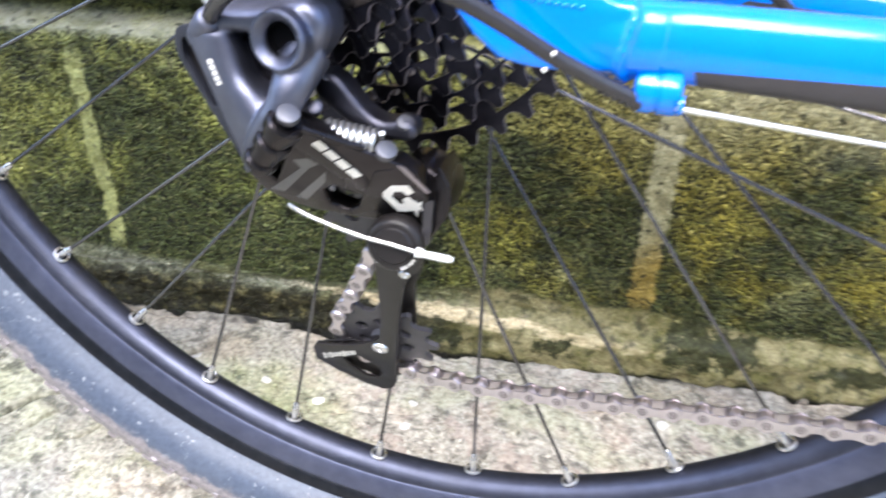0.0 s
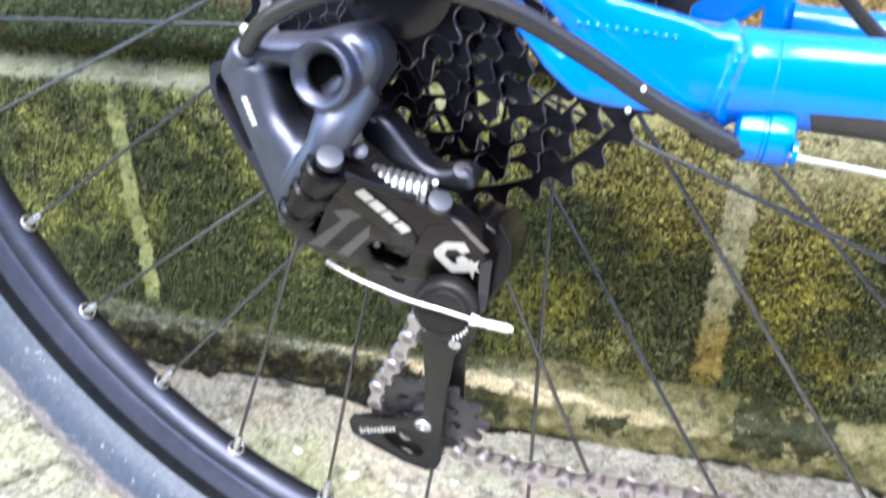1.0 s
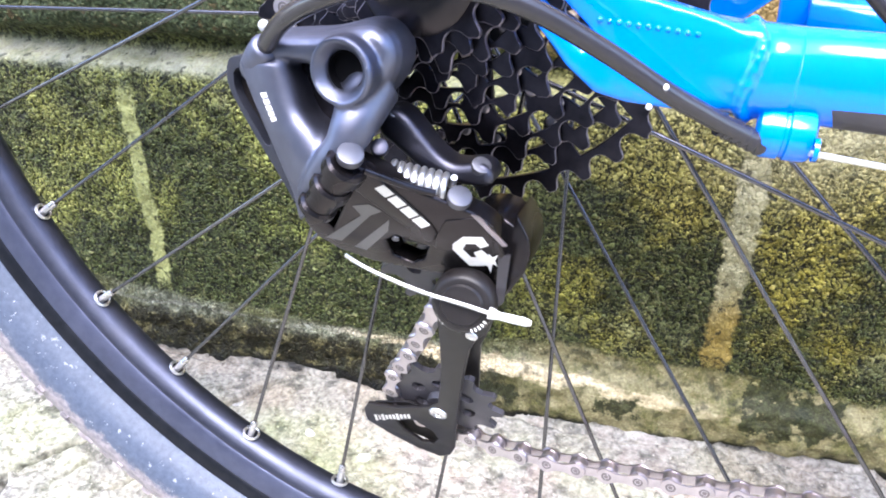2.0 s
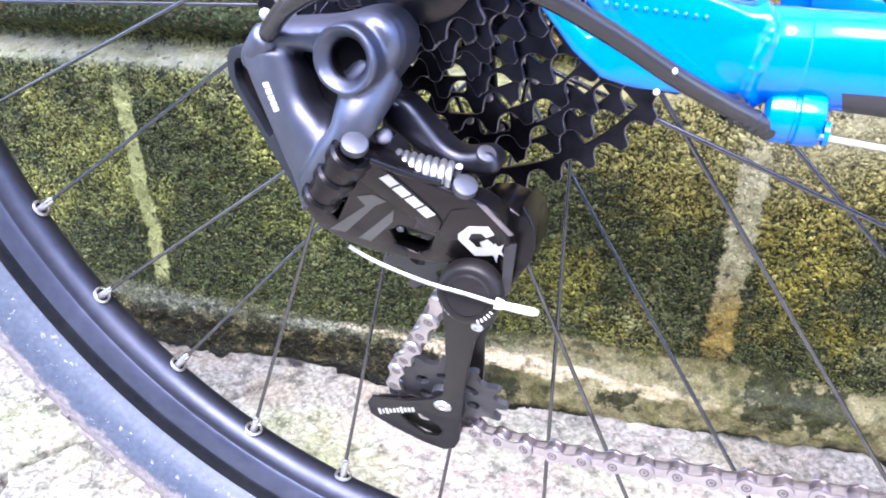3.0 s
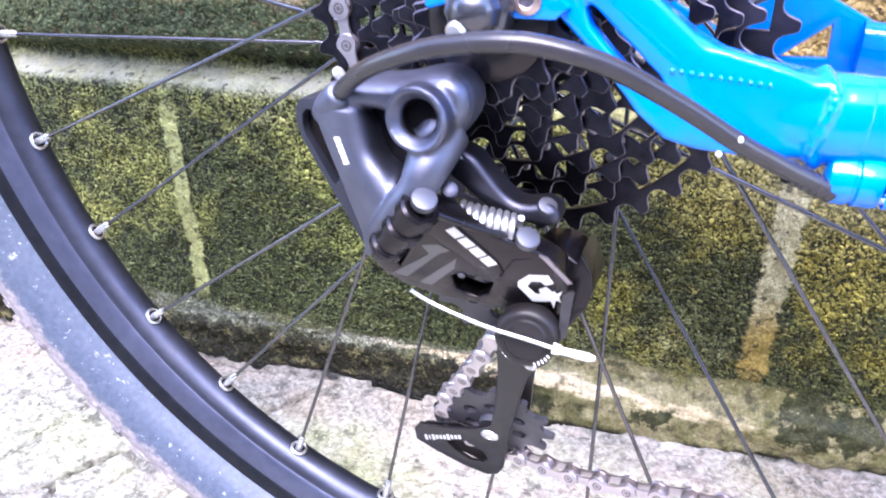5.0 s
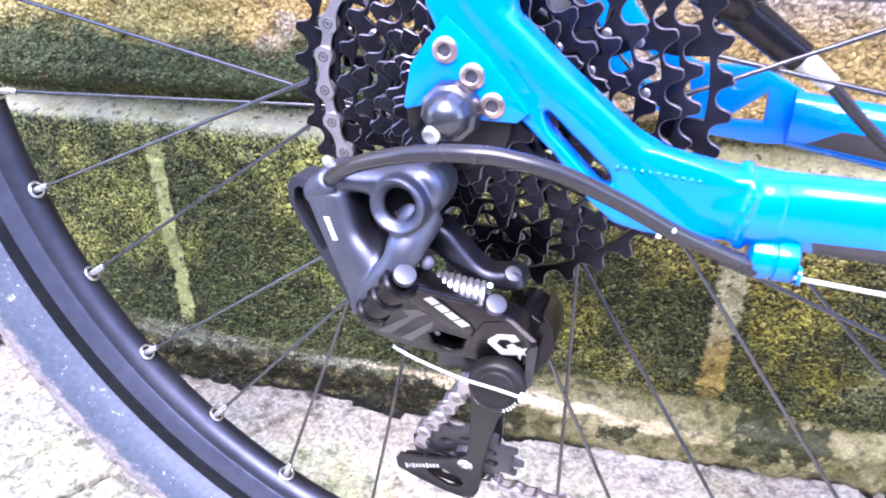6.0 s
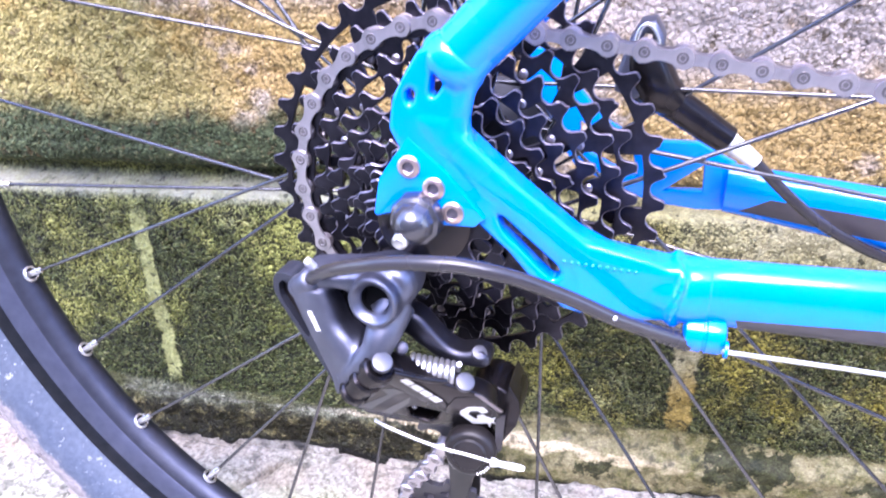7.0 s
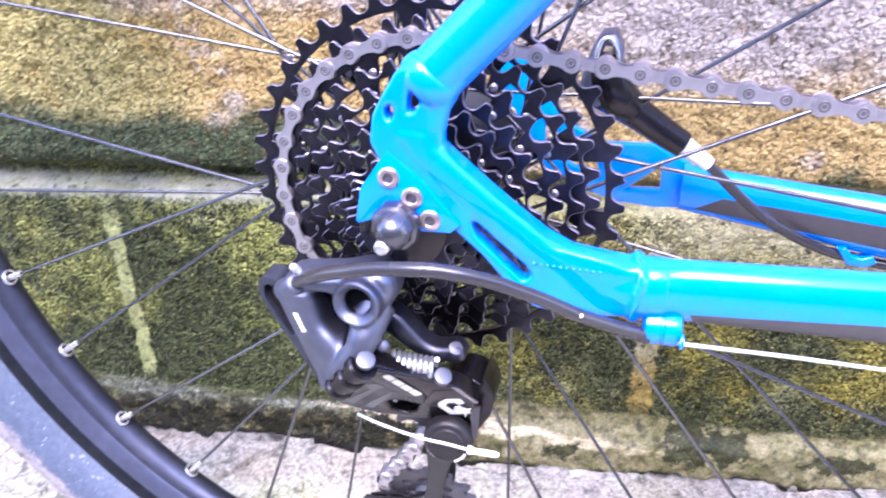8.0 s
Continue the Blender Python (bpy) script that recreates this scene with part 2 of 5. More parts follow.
    damp = math_node(nt, "SUBTRACT", along(nt, x, [(-0.6, 0.308), (-0.25, 0.304), (-0.1, 0.299), (0.0, 0.285), (0.1, 0.272), (0.5, 0.27)]), wz)
    upper = mix(nt, soft_step(nt, math_node(nt, "ADD", damp, 0.5), 0.488, 0.506), upper, band)
    # lower course: moss, yellower high up and to the rear, olive to the front, dark in patches; shade low down is put
    # into the colour
    green = mix(nt, soft_step(nt, math_node(nt, "ADD", wx, 0.5), 0.40, 0.56), moss, olive)
    sunny = math_node(nt, "ADD", math_node(nt, "MULTIPLY", math_node(nt, "SUBTRACT", wz, 0.13), 4.0, True), math_node(nt, "MULTIPLY", math_node(nt, "SUBTRACT", -0.20, wx), 3.2, True), True)
    lower = mix(nt, math_node(nt, "MULTIPLY", sunny, 0.85), green, mix(nt, soft_step(nt, math_node(nt, "ADD", wx, 0.5), 0.45, 0.6), lime, mix(nt, g, (0.20, 0.175, 0.09), (0.50, 0.455, 0.27))))
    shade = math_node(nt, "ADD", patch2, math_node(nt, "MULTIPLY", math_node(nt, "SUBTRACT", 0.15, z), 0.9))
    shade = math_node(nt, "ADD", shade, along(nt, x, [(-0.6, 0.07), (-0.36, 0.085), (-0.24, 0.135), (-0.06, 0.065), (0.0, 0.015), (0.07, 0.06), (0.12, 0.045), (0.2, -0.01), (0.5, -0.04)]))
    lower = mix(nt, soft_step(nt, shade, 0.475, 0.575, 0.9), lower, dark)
    lower = mix(nt, soft_step(nt, patch3, 0.58, 0.72, 0.45), lower, mix(nt, g, (0.25, 0.25, 0.10), (0.52, 0.52, 0.26)))
    run_a = streak(nt, x, z, mid, -0.300, 0.047, 0.0075, 0.052, 0.240)
    lower = mix(nt, run_a, lower, pale)
    sand = mix(nt, soft_step(nt, wz, 0.085, 0.125), mix(nt, g, (0.22, 0.155, 0.035), (0.40, 0.29, 0.08)), mix(nt, g, (0.26, 0.235, 0.12), (0.46, 0.425, 0.25)))
    run_b = streak(nt, x, z, mid, 0.1405, -0.020, 0.0105, 0.048, 0.232)
    lower = mix(nt, run_b, lower, sand)
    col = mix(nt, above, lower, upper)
    lip = math_node(nt, "MULTIPLY", math_node(nt, "MULTIPLY", math_node(nt, "SUBTRACT", z, 0.240), 160.0, True), math_node(nt, "MULTIPLY", math_node(nt, "SUBTRACT", 0.260, z), 120.0, True))
    col = mix(nt, math_node(nt, "MULTIPLY", lip, along(nt, x, [(-0.6, 0.8), (-0.1, 0.75), (0.02, 0.25), (0.5, 0.1)])), col, mix(nt, soft_step(nt, mid, 0.35, 0.6), mix(nt, g, (0.085, 0.09, 0.055), (0.22, 0.225, 0.16)), (0.245, 0.245, 0.205)))
    # foot of the wall: a cream edge, pale and olive plaster in front, darker and mottled behind
    wf = math_node(nt, "ADD", z, math_node(nt, "MULTIPLY", math_node(nt, "SUBTRACT", patch3, 0.5), 0.03))
    edge_z = along(nt, x, [(-0.6, 0.066), (-0.35, 0.062), (-0.14, 0.048), (-0.04, 0.050), (0.03, 0.066), (0.10, 0.058), (0.22, 0.050), (0.5, 0.047)])
    foot = math_node(nt, "MULTIPLY", math_node(nt, "SUBTRACT", edge_z, wf), 180.0, True)
    front_side = soft_step(nt, math_node(nt, "ADD", x, 0.5), 0.46, 0.52)
    clump = tex(nt, "ShaderNodeTexNoise", 60, 6, 0.72, offset=(1.3, 0, 8.1)).outputs["Fac"]
    dark_foot = mix(nt, soft_step(nt, clump, 0.52, 0.60), mix(nt, g, (0.004, 0.004, 0.002), (0.04, 0.036, 0.016)), mix(nt, g, (0.05, 0.045, 0.018), (0.30, 0.265, 0.12)))
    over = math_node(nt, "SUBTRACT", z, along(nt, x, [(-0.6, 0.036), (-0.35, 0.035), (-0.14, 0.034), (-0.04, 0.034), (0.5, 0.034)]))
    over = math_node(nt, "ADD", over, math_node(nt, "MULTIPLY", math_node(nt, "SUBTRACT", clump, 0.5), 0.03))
    dark_foot = mix(nt, soft_step(nt, math_node(nt, "ADD", over, 0.5), 0.499, 0.503), dark_foot, mix(nt, soft_step(nt, patch3, 0.42, 0.56), mix(nt, g, (0.045, 0.048, 0.018), (0.19, 0.195, 0.09)), mix(nt, g, (0.12, 0.125, 0.08), (0.30, 0.31, 0.22))))
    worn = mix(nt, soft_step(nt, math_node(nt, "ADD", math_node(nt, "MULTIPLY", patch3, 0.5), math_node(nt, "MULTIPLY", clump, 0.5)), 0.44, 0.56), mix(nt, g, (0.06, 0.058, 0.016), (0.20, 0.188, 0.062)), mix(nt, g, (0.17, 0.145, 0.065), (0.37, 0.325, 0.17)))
    base = mix(nt, front_side, dark_foot, worn)
    line_z = along(nt, x, [(-0.6, 0.045), (-0.35, 0.043), (-0.14, 0.040), (-0.04, 0.037), (0.04, 0.034), (0.11, 0.026), (0.2, 0.022), (0.5, 0.02)])
    gap_z = math_node(nt, "ABSOLUTE", math_node(nt, "SUBTRACT", math_node(nt, "ADD", z, math_node(nt, "MULTIPLY", math_node(nt, "SUBTRACT", mid, 0.5), 0.012)), line_z))
    cream_amount = along(nt, x, [(-0.6, 0.4), (-0.2, 0.6), (-0.08, 0.9), (0.06, 0.9), (0.12, 0.38), (0.20, 0.10), (0.5, 0.05)])
    cream_width = along(nt, x, [(-0.6, 0.003), (-0.12, 0.003), (-0.03, 0.006), (0.05, 0.0055), (0.12, 0.004), (0.5, 0.004)], 0.01)
    fibre = tex(nt, "ShaderNodeTexNoise", 70, 5, 0.65, stretch=(0.3, 1, 1.8)).outputs["Fac"]
    cream_width = math_node(nt, "ADD", cream_width, math_node(nt, "MULTIPLY", math_node(nt, "SUBTRACT", fibre, 0.5), 0.02))
    cream = math_node(nt, "MULTIPLY", math_node(nt, "MULTIPLY", math_node(nt, "SUBTRACT", cream_width, gap_z), 350.0, True), cream_amount)
    base = mix(nt, cream, base, mix(nt, soft_step(nt, math_node(nt, "ADD", x, 0.5), 0.34, 0.42), mix(nt, g, (0.24, 0.25, 0.20), (0.46, 0.46, 0.40)), mix(nt, g, (0.56, 0.43, 0.23), (0.92, 0.78, 0.52))))
    for x0, z0, rx, rz in ((0.183, 0.034, 0.024, 0.022), (0.215, 0.030, 0.016, 0.018), (0.072, 0.014, 0.018, 0.010), (-0.010, 0.014, 0.024, 0.007), (0.31, 0.02, 0.03, 0.010)):
        base = mix(nt, math_node(nt, "MULTIPLY", blob(nt, x, z, clump, x0, z0, rx, rz), 0.9), base, mix(nt, g, (0.006, 0.007, 0.003), (0.06, 0.066, 0.024)))
    # black line along the ground, the dark of the crack put into the colour
    crack_black = math_node(nt, "MULTIPLY", math_node(nt, "SUBTRACT", 0.001, wf), 250.0, True)
    base = mix(nt, crack_black, base, (0.012, 0.011, 0.008))
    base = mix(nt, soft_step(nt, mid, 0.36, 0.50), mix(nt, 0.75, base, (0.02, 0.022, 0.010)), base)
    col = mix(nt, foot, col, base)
    # shade in the gaps between the grains put into the colour, more in some places than in others
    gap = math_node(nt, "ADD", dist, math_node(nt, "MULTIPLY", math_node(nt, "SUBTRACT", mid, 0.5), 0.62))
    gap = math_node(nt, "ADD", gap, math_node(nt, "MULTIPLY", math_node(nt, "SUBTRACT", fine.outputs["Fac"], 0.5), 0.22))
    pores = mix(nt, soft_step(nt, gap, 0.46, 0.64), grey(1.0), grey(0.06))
    even = math_node(nt, "MAXIMUM", lip, math_node(nt, "MULTIPLY", foot, math_node(nt, "ADD", 0.55, math_node(nt, "MULTIPLY", front_side, 0.5))))
    even = math_node(nt, "MAXIMUM", even, math_node(nt, "MULTIPLY", math_node(nt, "MAXIMUM", run_a, run_b), 0.8))
    even = math_node(nt, "MAXIMUM", even, soft_step(nt, math_node(nt, "ADD", bare, 0.5), 0.49, 0.525, 0.72))
    even = math_node(nt, "MAXIMUM", even, math_node(nt, "MULTIPLY", above, 0.62))
    # a skim of smoother, paler plaster high on the lower course towards the front
    skim = math_node(nt, "MULTIPLY", along(nt, wx, [(-0.6, 0.0), (0.06, 0.0), (0.16, 0.8), (0.5, 0.9)]), math_node(nt, "MULTIPLY", math_node(nt, "SUBTRACT", wz, 0.168), 20.0, True))
    skim = math_node(nt, "MULTIPLY", skim, math_node(nt, "SUBTRACT", 1.0, above))
    col = mix(nt, math_node(nt, "MULTIPLY", skim, 0.8), col, mix(nt, g, (0.20, 0.185, 0.115), (0.36, 0.335, 0.225)))
    even = math_node(nt, "MAXIMUM", even, skim)
    if loose:
        # bare sandy grains among the grown ones
        pick = math_node(nt, "FRACT", math_node(nt, "MULTIPLY", tone, 17.3))
        col = mix(nt, math_node(nt, "MULTIPLY", math_node(nt, "MULTIPLY", math_node(nt, "GREATER_THAN", pick, 0.70), math_node(nt, "SUBTRACT", 1.0, math_node(nt, "MULTIPLY", foot, 0.8))), along(nt, x, [(-0.6, 0.18), (-0.1, 0.18), (0.1, 0.22), (0.5, 0.30)])), col, mix(nt, g, (0.12, 0.09, 0.04), (0.42, 0.34, 0.17)))
    # scattered pits, likewise darkened in the colour as if shaded
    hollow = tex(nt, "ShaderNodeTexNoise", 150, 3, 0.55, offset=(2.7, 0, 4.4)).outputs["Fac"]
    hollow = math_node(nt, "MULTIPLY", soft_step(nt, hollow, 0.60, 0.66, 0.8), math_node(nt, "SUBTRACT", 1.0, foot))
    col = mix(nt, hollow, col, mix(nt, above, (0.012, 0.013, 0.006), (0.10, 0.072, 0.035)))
    if not loose:
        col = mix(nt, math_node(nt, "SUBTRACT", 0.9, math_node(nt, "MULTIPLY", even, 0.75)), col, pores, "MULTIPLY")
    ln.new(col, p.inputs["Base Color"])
    ln.new(mix(nt, above, mix(nt, soft_step(nt, patch2, 0.4, 0.7), grey(0.42), grey(0.68)), grey(0.85)), p.inputs["Roughness"])
    p.inputs["Specular IOR Level"].default_value = 0.22
    b = nt.new("ShaderNodeBump")
    b.inputs["Strength"].default_value, b.inputs["Distance"].default_value = 1.0, 0.0034
    round_top = math_node(nt, "MULTIPLY", math_node(nt, "MULTIPLY", gap, gap), math_node(nt, "SUBTRACT", 1.3, math_node(nt, "MULTIPLY", even, 1.2)))
    hgt = math_node(nt, "MULTIPLY", fine.outputs["Fac"], 0.3) if loose else math_node(nt, "SUBTRACT", math_node(nt, "MULTIPLY", fine.outputs["Fac"], 0.3), round_top)
    ln.new(hgt, b.inputs["Height"])
    ln.new(b.outputs["Normal"], p.inputs["Normal"])
    return m


def ground_material(name, loose=False):
    m, nt, ln, p = nodes_of(name)
    patch = tex(nt, "ShaderNodeTexNoise", 6.0, 6, 0.62)
    patch2 = tex(nt, "ShaderNodeTexNoise", 15.0, 6, 0.62, offset=(4, 2, 0))
    grain = tex(nt, "ShaderNodeTexNoise", 240, 4, 0.6)
    mid = tex(nt, "ShaderNodeTexNoise", 70, 5, 0.6)
    peb = tex(nt, "ShaderNodeTexVoronoi", 85)
    g = soft_step(nt, grain.outputs["Fac"], 0.34, 0.66)
    if loose:
        g = math_node(nt, "ADD", math_node(nt, "MULTIPLY", g, 0.2), math_node(nt, "MULTIPLY", nt.new("ShaderNodeNewGeometry").outputs["Random Per Island"], 1.15))
    base = mix(nt, g, (0.22, 0.198, 0.160), (0.56, 0.515, 0.425))
    base = mix(nt, soft_step(nt, peb.outputs["Color"], 0.60, 0.75, 0.5), base, (0.40, 0.31, 0.26))
    rust = tex(nt, "ShaderNodeTexNoise", 21.0, 5, 0.6, offset=(9, 3, 0))
    base = mix(nt, soft_step(nt, rust.outputs["Fac"], 0.56, 0.68, 0.6), base, mix(nt, g, (0.23, 0.17, 0.122), (0.50, 0.40, 0.305)))
    base = mix(nt, soft_step(nt, patch2.outputs["Fac"], 0.50, 0.62, 0.75), base, mix(nt, g, (0.27, 0.265, 0.17), (0.50, 0.49, 0.35)))
    base = mix(nt, soft_step(nt, patch.outputs["Fac"], 0.50, 0.64, 0.8), base, mix(nt, g, (0.15, 0.17, 0.065), (0.38, 0.40, 0.21)))
    sep = nt.new("ShaderNodeSeparateXYZ")
    ln.new(nt.new("ShaderNodeTexCoord").outputs["Object"], sep.inputs["Vector"])
    wx = math_node(nt, "ADD", sep.outputs["X"], math_node(nt, "MULTIPLY", math_node(nt, "SUBTRACT", patch.outputs["Fac"], 0.5), 0.25))
    old = along(nt, wx, [(-0.6, 0.85), (-0.30, 0.80), (-0.20, 0.25), (-0.08, 0.0), (0.5, 0.0)])
    base = mix(nt, old, base, mix(nt, soft_step(nt, patch2.outputs["Fac"], 0.42, 0.58), mix(nt, g, (0.10, 0.10, 0.088), (0.31, 0.305, 0.27)), mix(nt, g, (0.13, 0.135, 0.09), (0.36, 0.365, 0.27))))
    stones = tex(nt, "ShaderNodeTexVoronoi", 42, offset=(5, 1, 0))
    pick = nt.new("ShaderNodeSeparateColor")
    ln.new(stones.outputs["Color"], pick.inputs["Color"])
    white = math_node(nt, "MULTIPLY", math_node(nt, "LESS_THAN", stones.outputs["Distance"], 0.20), math_node(nt, "GREATER_THAN", pick.outputs["Red"], 0.86))
    base = mix(nt, white, base, (0.70, 0.67, 0.61))
    pits = mix(nt, soft_step(nt, mid.outputs["Fac"], 0.36, 0.47), grey(0.28), grey(1.0))
    wy = math_node(nt, "ADD", sep.outputs["Y"], math_node(nt, "MULTIPLY", math_node(nt, "SUBTRACT", mid.outputs["Fac"], 0.5), 0.02))
    wy = math_node(nt, "ADD", wy, math_node(nt, "MULTIPLY", math_node(nt, "SUBTRACT", patch2.outputs["Fac"], 0.5), 0.03))
    cement = mix(nt, g, (0.11, 0.10, 0.083), (0.34, 0.315, 0.27))
    base = mix(nt, math_node(nt, "MULTIPLY", soft_step(nt, wy, 0.098, 0.116), along(nt, wx, [(-0.6, 0.9), (-0.12, 0.75), (-0.02, 0.35), (0.12, 0.4), (0.22, 0.85), (0.5, 0.9)])), base, mix(nt, soft_step(nt, patch2.outputs["Fac"], 0.44, 0.60), cement, mix(nt, g, (0.13, 0.10, 0.075), (0.35, 0.29, 0.23))))
    wy = math_node(nt, "ADD", wy, math_node(nt, "MULTIPLY", math_node(nt, "SUBTRACT", grain.outputs["Fac"], 0.5), 0.008))
    joint = math_node(nt, "SUBTRACT", wy, along(nt, sep.outputs["X"], [(-0.6, 0.154), (-0.30, 0.154), (-0.13, 0.152), (-0.05, 0.147), (0.0, 0.142), (0.07, 0.141), (0.15, 0.143), (0.22, 0.142), (0.30, 0.150), (0.5, 0.150)]))
    base = mix(nt, soft_step(nt, math_node(nt, "ADD", joint, 0.5), 0.503, 0.506), base, (0.014, 0.013, 0.010))
    ln.new(base if loose else mix(nt, 0.8, base, pits, "MULTIPLY"), p.inputs["Base Color"])
    p.inputs["Roughness"].default_value = 0.75
    b = nt.new("ShaderNodeBump")
    b.inputs["Strength"].default_value, b.inputs["Distance"].default_value = 0.9, 0.0035
    ln.new(mix(nt, 0.5, grain.outputs["Fac"], mid.outputs["Fac"]), b.inputs["Height"])
    ln.new(b.outputs["Normal"], p.inputs["Normal"])
    return m


RUBBER = rubber_material()
WALL = wall_material("mossy_concrete_plaster")
WALL_GRAIN = wall_material("mossy_sand_grain", True)
GROUND = ground_material("worn_concrete_ground")
GRIT = ground_material("concrete_grit", True)

UNSEEN_WALL = plain("grey_unseen_wall", (0.20, 0.19, 0.18), 0.8, grain=0.25, scale=60)


# ---------------------------------------------------------------- mesh helpers
def link_mesh(name, bm, mats, parent=None, smooth=35):
    me = bpy.data.meshes.new(name)
    bm.normal_update()
    bm.to_mesh(me)
    bm.free()
    for m in mats if isinstance(mats, (list, tuple)) else [mats]:
        me.materials.append(m)
    if smooth:
        me.shade_smooth()
        me.set_sharp_from_angle(angle=radians(smooth))
    ob = new(name, me)
    ob.parent = parent
    return ob


def part(name, bm, mats, parent, label="", smooth=35):
    """One mesh object under a thing or under a part."""
    ob = link_mesh(name, bm, mats, parent, smooth)
    return tagged(ob, label) if label else ob


def mm(points):
    return [Vector(p) * 0.001 for p in points]


def smooth_line(points, steps=8):
    """A Catmull-Rom line through the points."""
    pts = [Vector(p) for p in points]
    pts = [2 * pts[0] - pts[1], *pts, 2 * pts[-1] - pts[-2]]
    out = []
    for a, b, c, d in zip(pts, pts[1:], pts[2:], pts[3:]):
        for k in range(steps):
            t = k / steps
            out.append(0.5 * (2 * b + (c - a) * t + (2 * a - 5 * b + 4 * c - d) * t**2 + (3 * b - a - 3 * c + d) * t**3))
    return out + [pts[-2]]


def tube(bm, line, radius, sides=12, flat=1.0, cap=True):
    """A round tube along a line; radius a number or one a point; flat squeezes it across."""
    line = [Vector(p) for p in line]
    rs = radius if isinstance(radius, (list, tuple)) else [radius] * len(line)
    up, rings = Vector((0, 0, 1)), []
    for k, p in enumerate(line):
        d = (line[min(k + 1, len(line) - 1)] - line[max(k - 1, 0)]).normalized()
        if abs(d.dot(up)) > 0.98:
            up = Vector((0, 1, 0))
        side = d.cross(up).normalized()
        over = side.cross(d)
        rings.append([bm.verts.new(p + rs[k] * (flat * math.cos(a) * side + math.sin(a) * over)) for a in (2 * math.pi * j / sides for j in range(sides))])
    for a, b in zip(rings, rings[1:]):
        for j in range(sides):
            bm.faces.new((a[j], a[j - 1], b[j - 1], b[j]))
    if cap:
        bm.faces.new(rings[0])
        bm.faces.new(rings[-1][::-1])
    bmesh.ops.recalc_face_normals(bm, faces=bm.faces)
    return bm


def lathe(bm, profile, centre=(0, 0, 0), axis=(0, -1, 0), steps=32, closed=False, span=2 * math.pi):
    """Turns a profile of (radius, height along the axis) round the axis."""
    axis = Vector(axis).normalized()
    u = axis.orthogonal().normalized()
    v = axis.cross(u)
    c = Vector(centre)
    rings = []
    for k in range(steps):
        a = span * k / steps
        d = math.cos(a) * u + math.sin(a) * v
        rings.append([bm.verts.new(c + r * d + h * axis) for r, h in profile])
    n = len(profile)
    for k in range(steps):
        a, b = rings[k], rings[(k + 1) % steps]
        for j in range(n if closed else n - 1):
            bm.faces.new((a[j], b[j], b[(j + 1) % n], a[(j + 1) % n]))
    bmesh.ops.remove_doubles(bm, verts=bm.verts, dist=1e-6)
    bmesh.ops.recalc_face_normals(bm, faces=bm.faces)
    return bm


def lean(p, plane):
    """The y of a leaning plane (y0, slope along x, slope along z), in mm, at p = (x, z)."""
    return plane[0] + plane[1] * p[0] + plane[2] * p[1]


def slab(bm, outline, plane, depth, bevel=1.5, segments=3, round_steps=0, holes=()):
    """A plate: an outline of (x, z) in mm, its front on a leaning plane, so many mm deep, with rounded edges."""
    pts = [Vector((x, 0, z)) for x, z in outline]
    if round_steps:
        pts = smooth_line(pts + pts[:1], round_steps)[:-1]
    front = [bm.verts.new((p.x * 0.001, lean((p.x, p.z), plane) * 0.001, p.z * 0.001)) for p in pts]
    rims = [front]
    if holes:
        for ring in holes:
            hp = [Vector((x, 0, z)) for x, z in ring]
            if round_steps:
                hp = smooth_line(hp + hp[:1], round_steps)[:-1]
            rims.append([bm.verts.new((p.x * 0.001, lean((p.x, p.z), plane) * 0.001, p.z * 0.001)) for p in hp])
        edges = [bm.edges.new((ring[k - 1], ring[k])) for ring in rims for k in range(len(ring))]
        faces = [f for f in bmesh.ops.triangle_fill(bm, edges=edges, use_beauty=True)["geom"] if isinstance(f, bmesh.types.BMFace)]
    else:
        faces = [bm.faces.new(front)]
    made = bmesh.ops.extrude_face_region(bm, geom=faces)
    back = [v for v in made["geom"] if isinstance(v, bmesh.types.BMVert)]
    bmesh.ops.translate(bm, verts=back, vec=(0, depth * 0.001, 0))
    verts = {v for ring in rims for v in ring} | set(back)
    bmesh.ops.recalc_face_normals(bm, faces=list({f for v in verts for f in v.link_faces}))
    if bevel:
        rim_edges = sorted({e for v in verts for e in v.link_edges}, key=lambda e: e.index)
        sharp = [e for e in rim_edges if len(e.link_faces) == 2 and 0.6 < e.calc_face_angle(0) < 2.6 and abs((e.verts[0].co - e.verts[1].co).normalized().y) < 0.9]
        bmesh.ops.bevel(bm, geom=sharp, offset=bevel * 0.001, segments=segments, profile=0.5, affect="EDGES", clamp_overlap=True)
    return bm


def inset(points, d):
    """The outline of (x, z) moved inwards by d."""
    area = sum(a[0] * b[1] - b[0] * a[1] for a, b in zip(points, points[1:] + points[:1]))
    turn = 1 if area > 0 else -1
    out = []
    for k, p in enumerate(points):
        a, b = points[k - 1], points[(k + 1) % len(points)]
        t = Vector((b[0] - a[0], b[1] - a[1])).normalized()
        out.append((p[0] - turn * t.y * d, p[1] + turn * t.x * d))
    return out


def cast(ob, voxel=0.0007, rounds=8):
    """Melts overlapping solids into one smooth forging."""
    fuse = ob.modifiers.new("fuse", "REMESH")
    fuse.mode, fuse.voxel_size, fuse.use_smooth_shade = "VOXEL", voxel, True
    relax = ob.modifiers.new("relax", "SMOOTH")
    relax.factor, relax.iterations = 0.5, rounds
    return ob


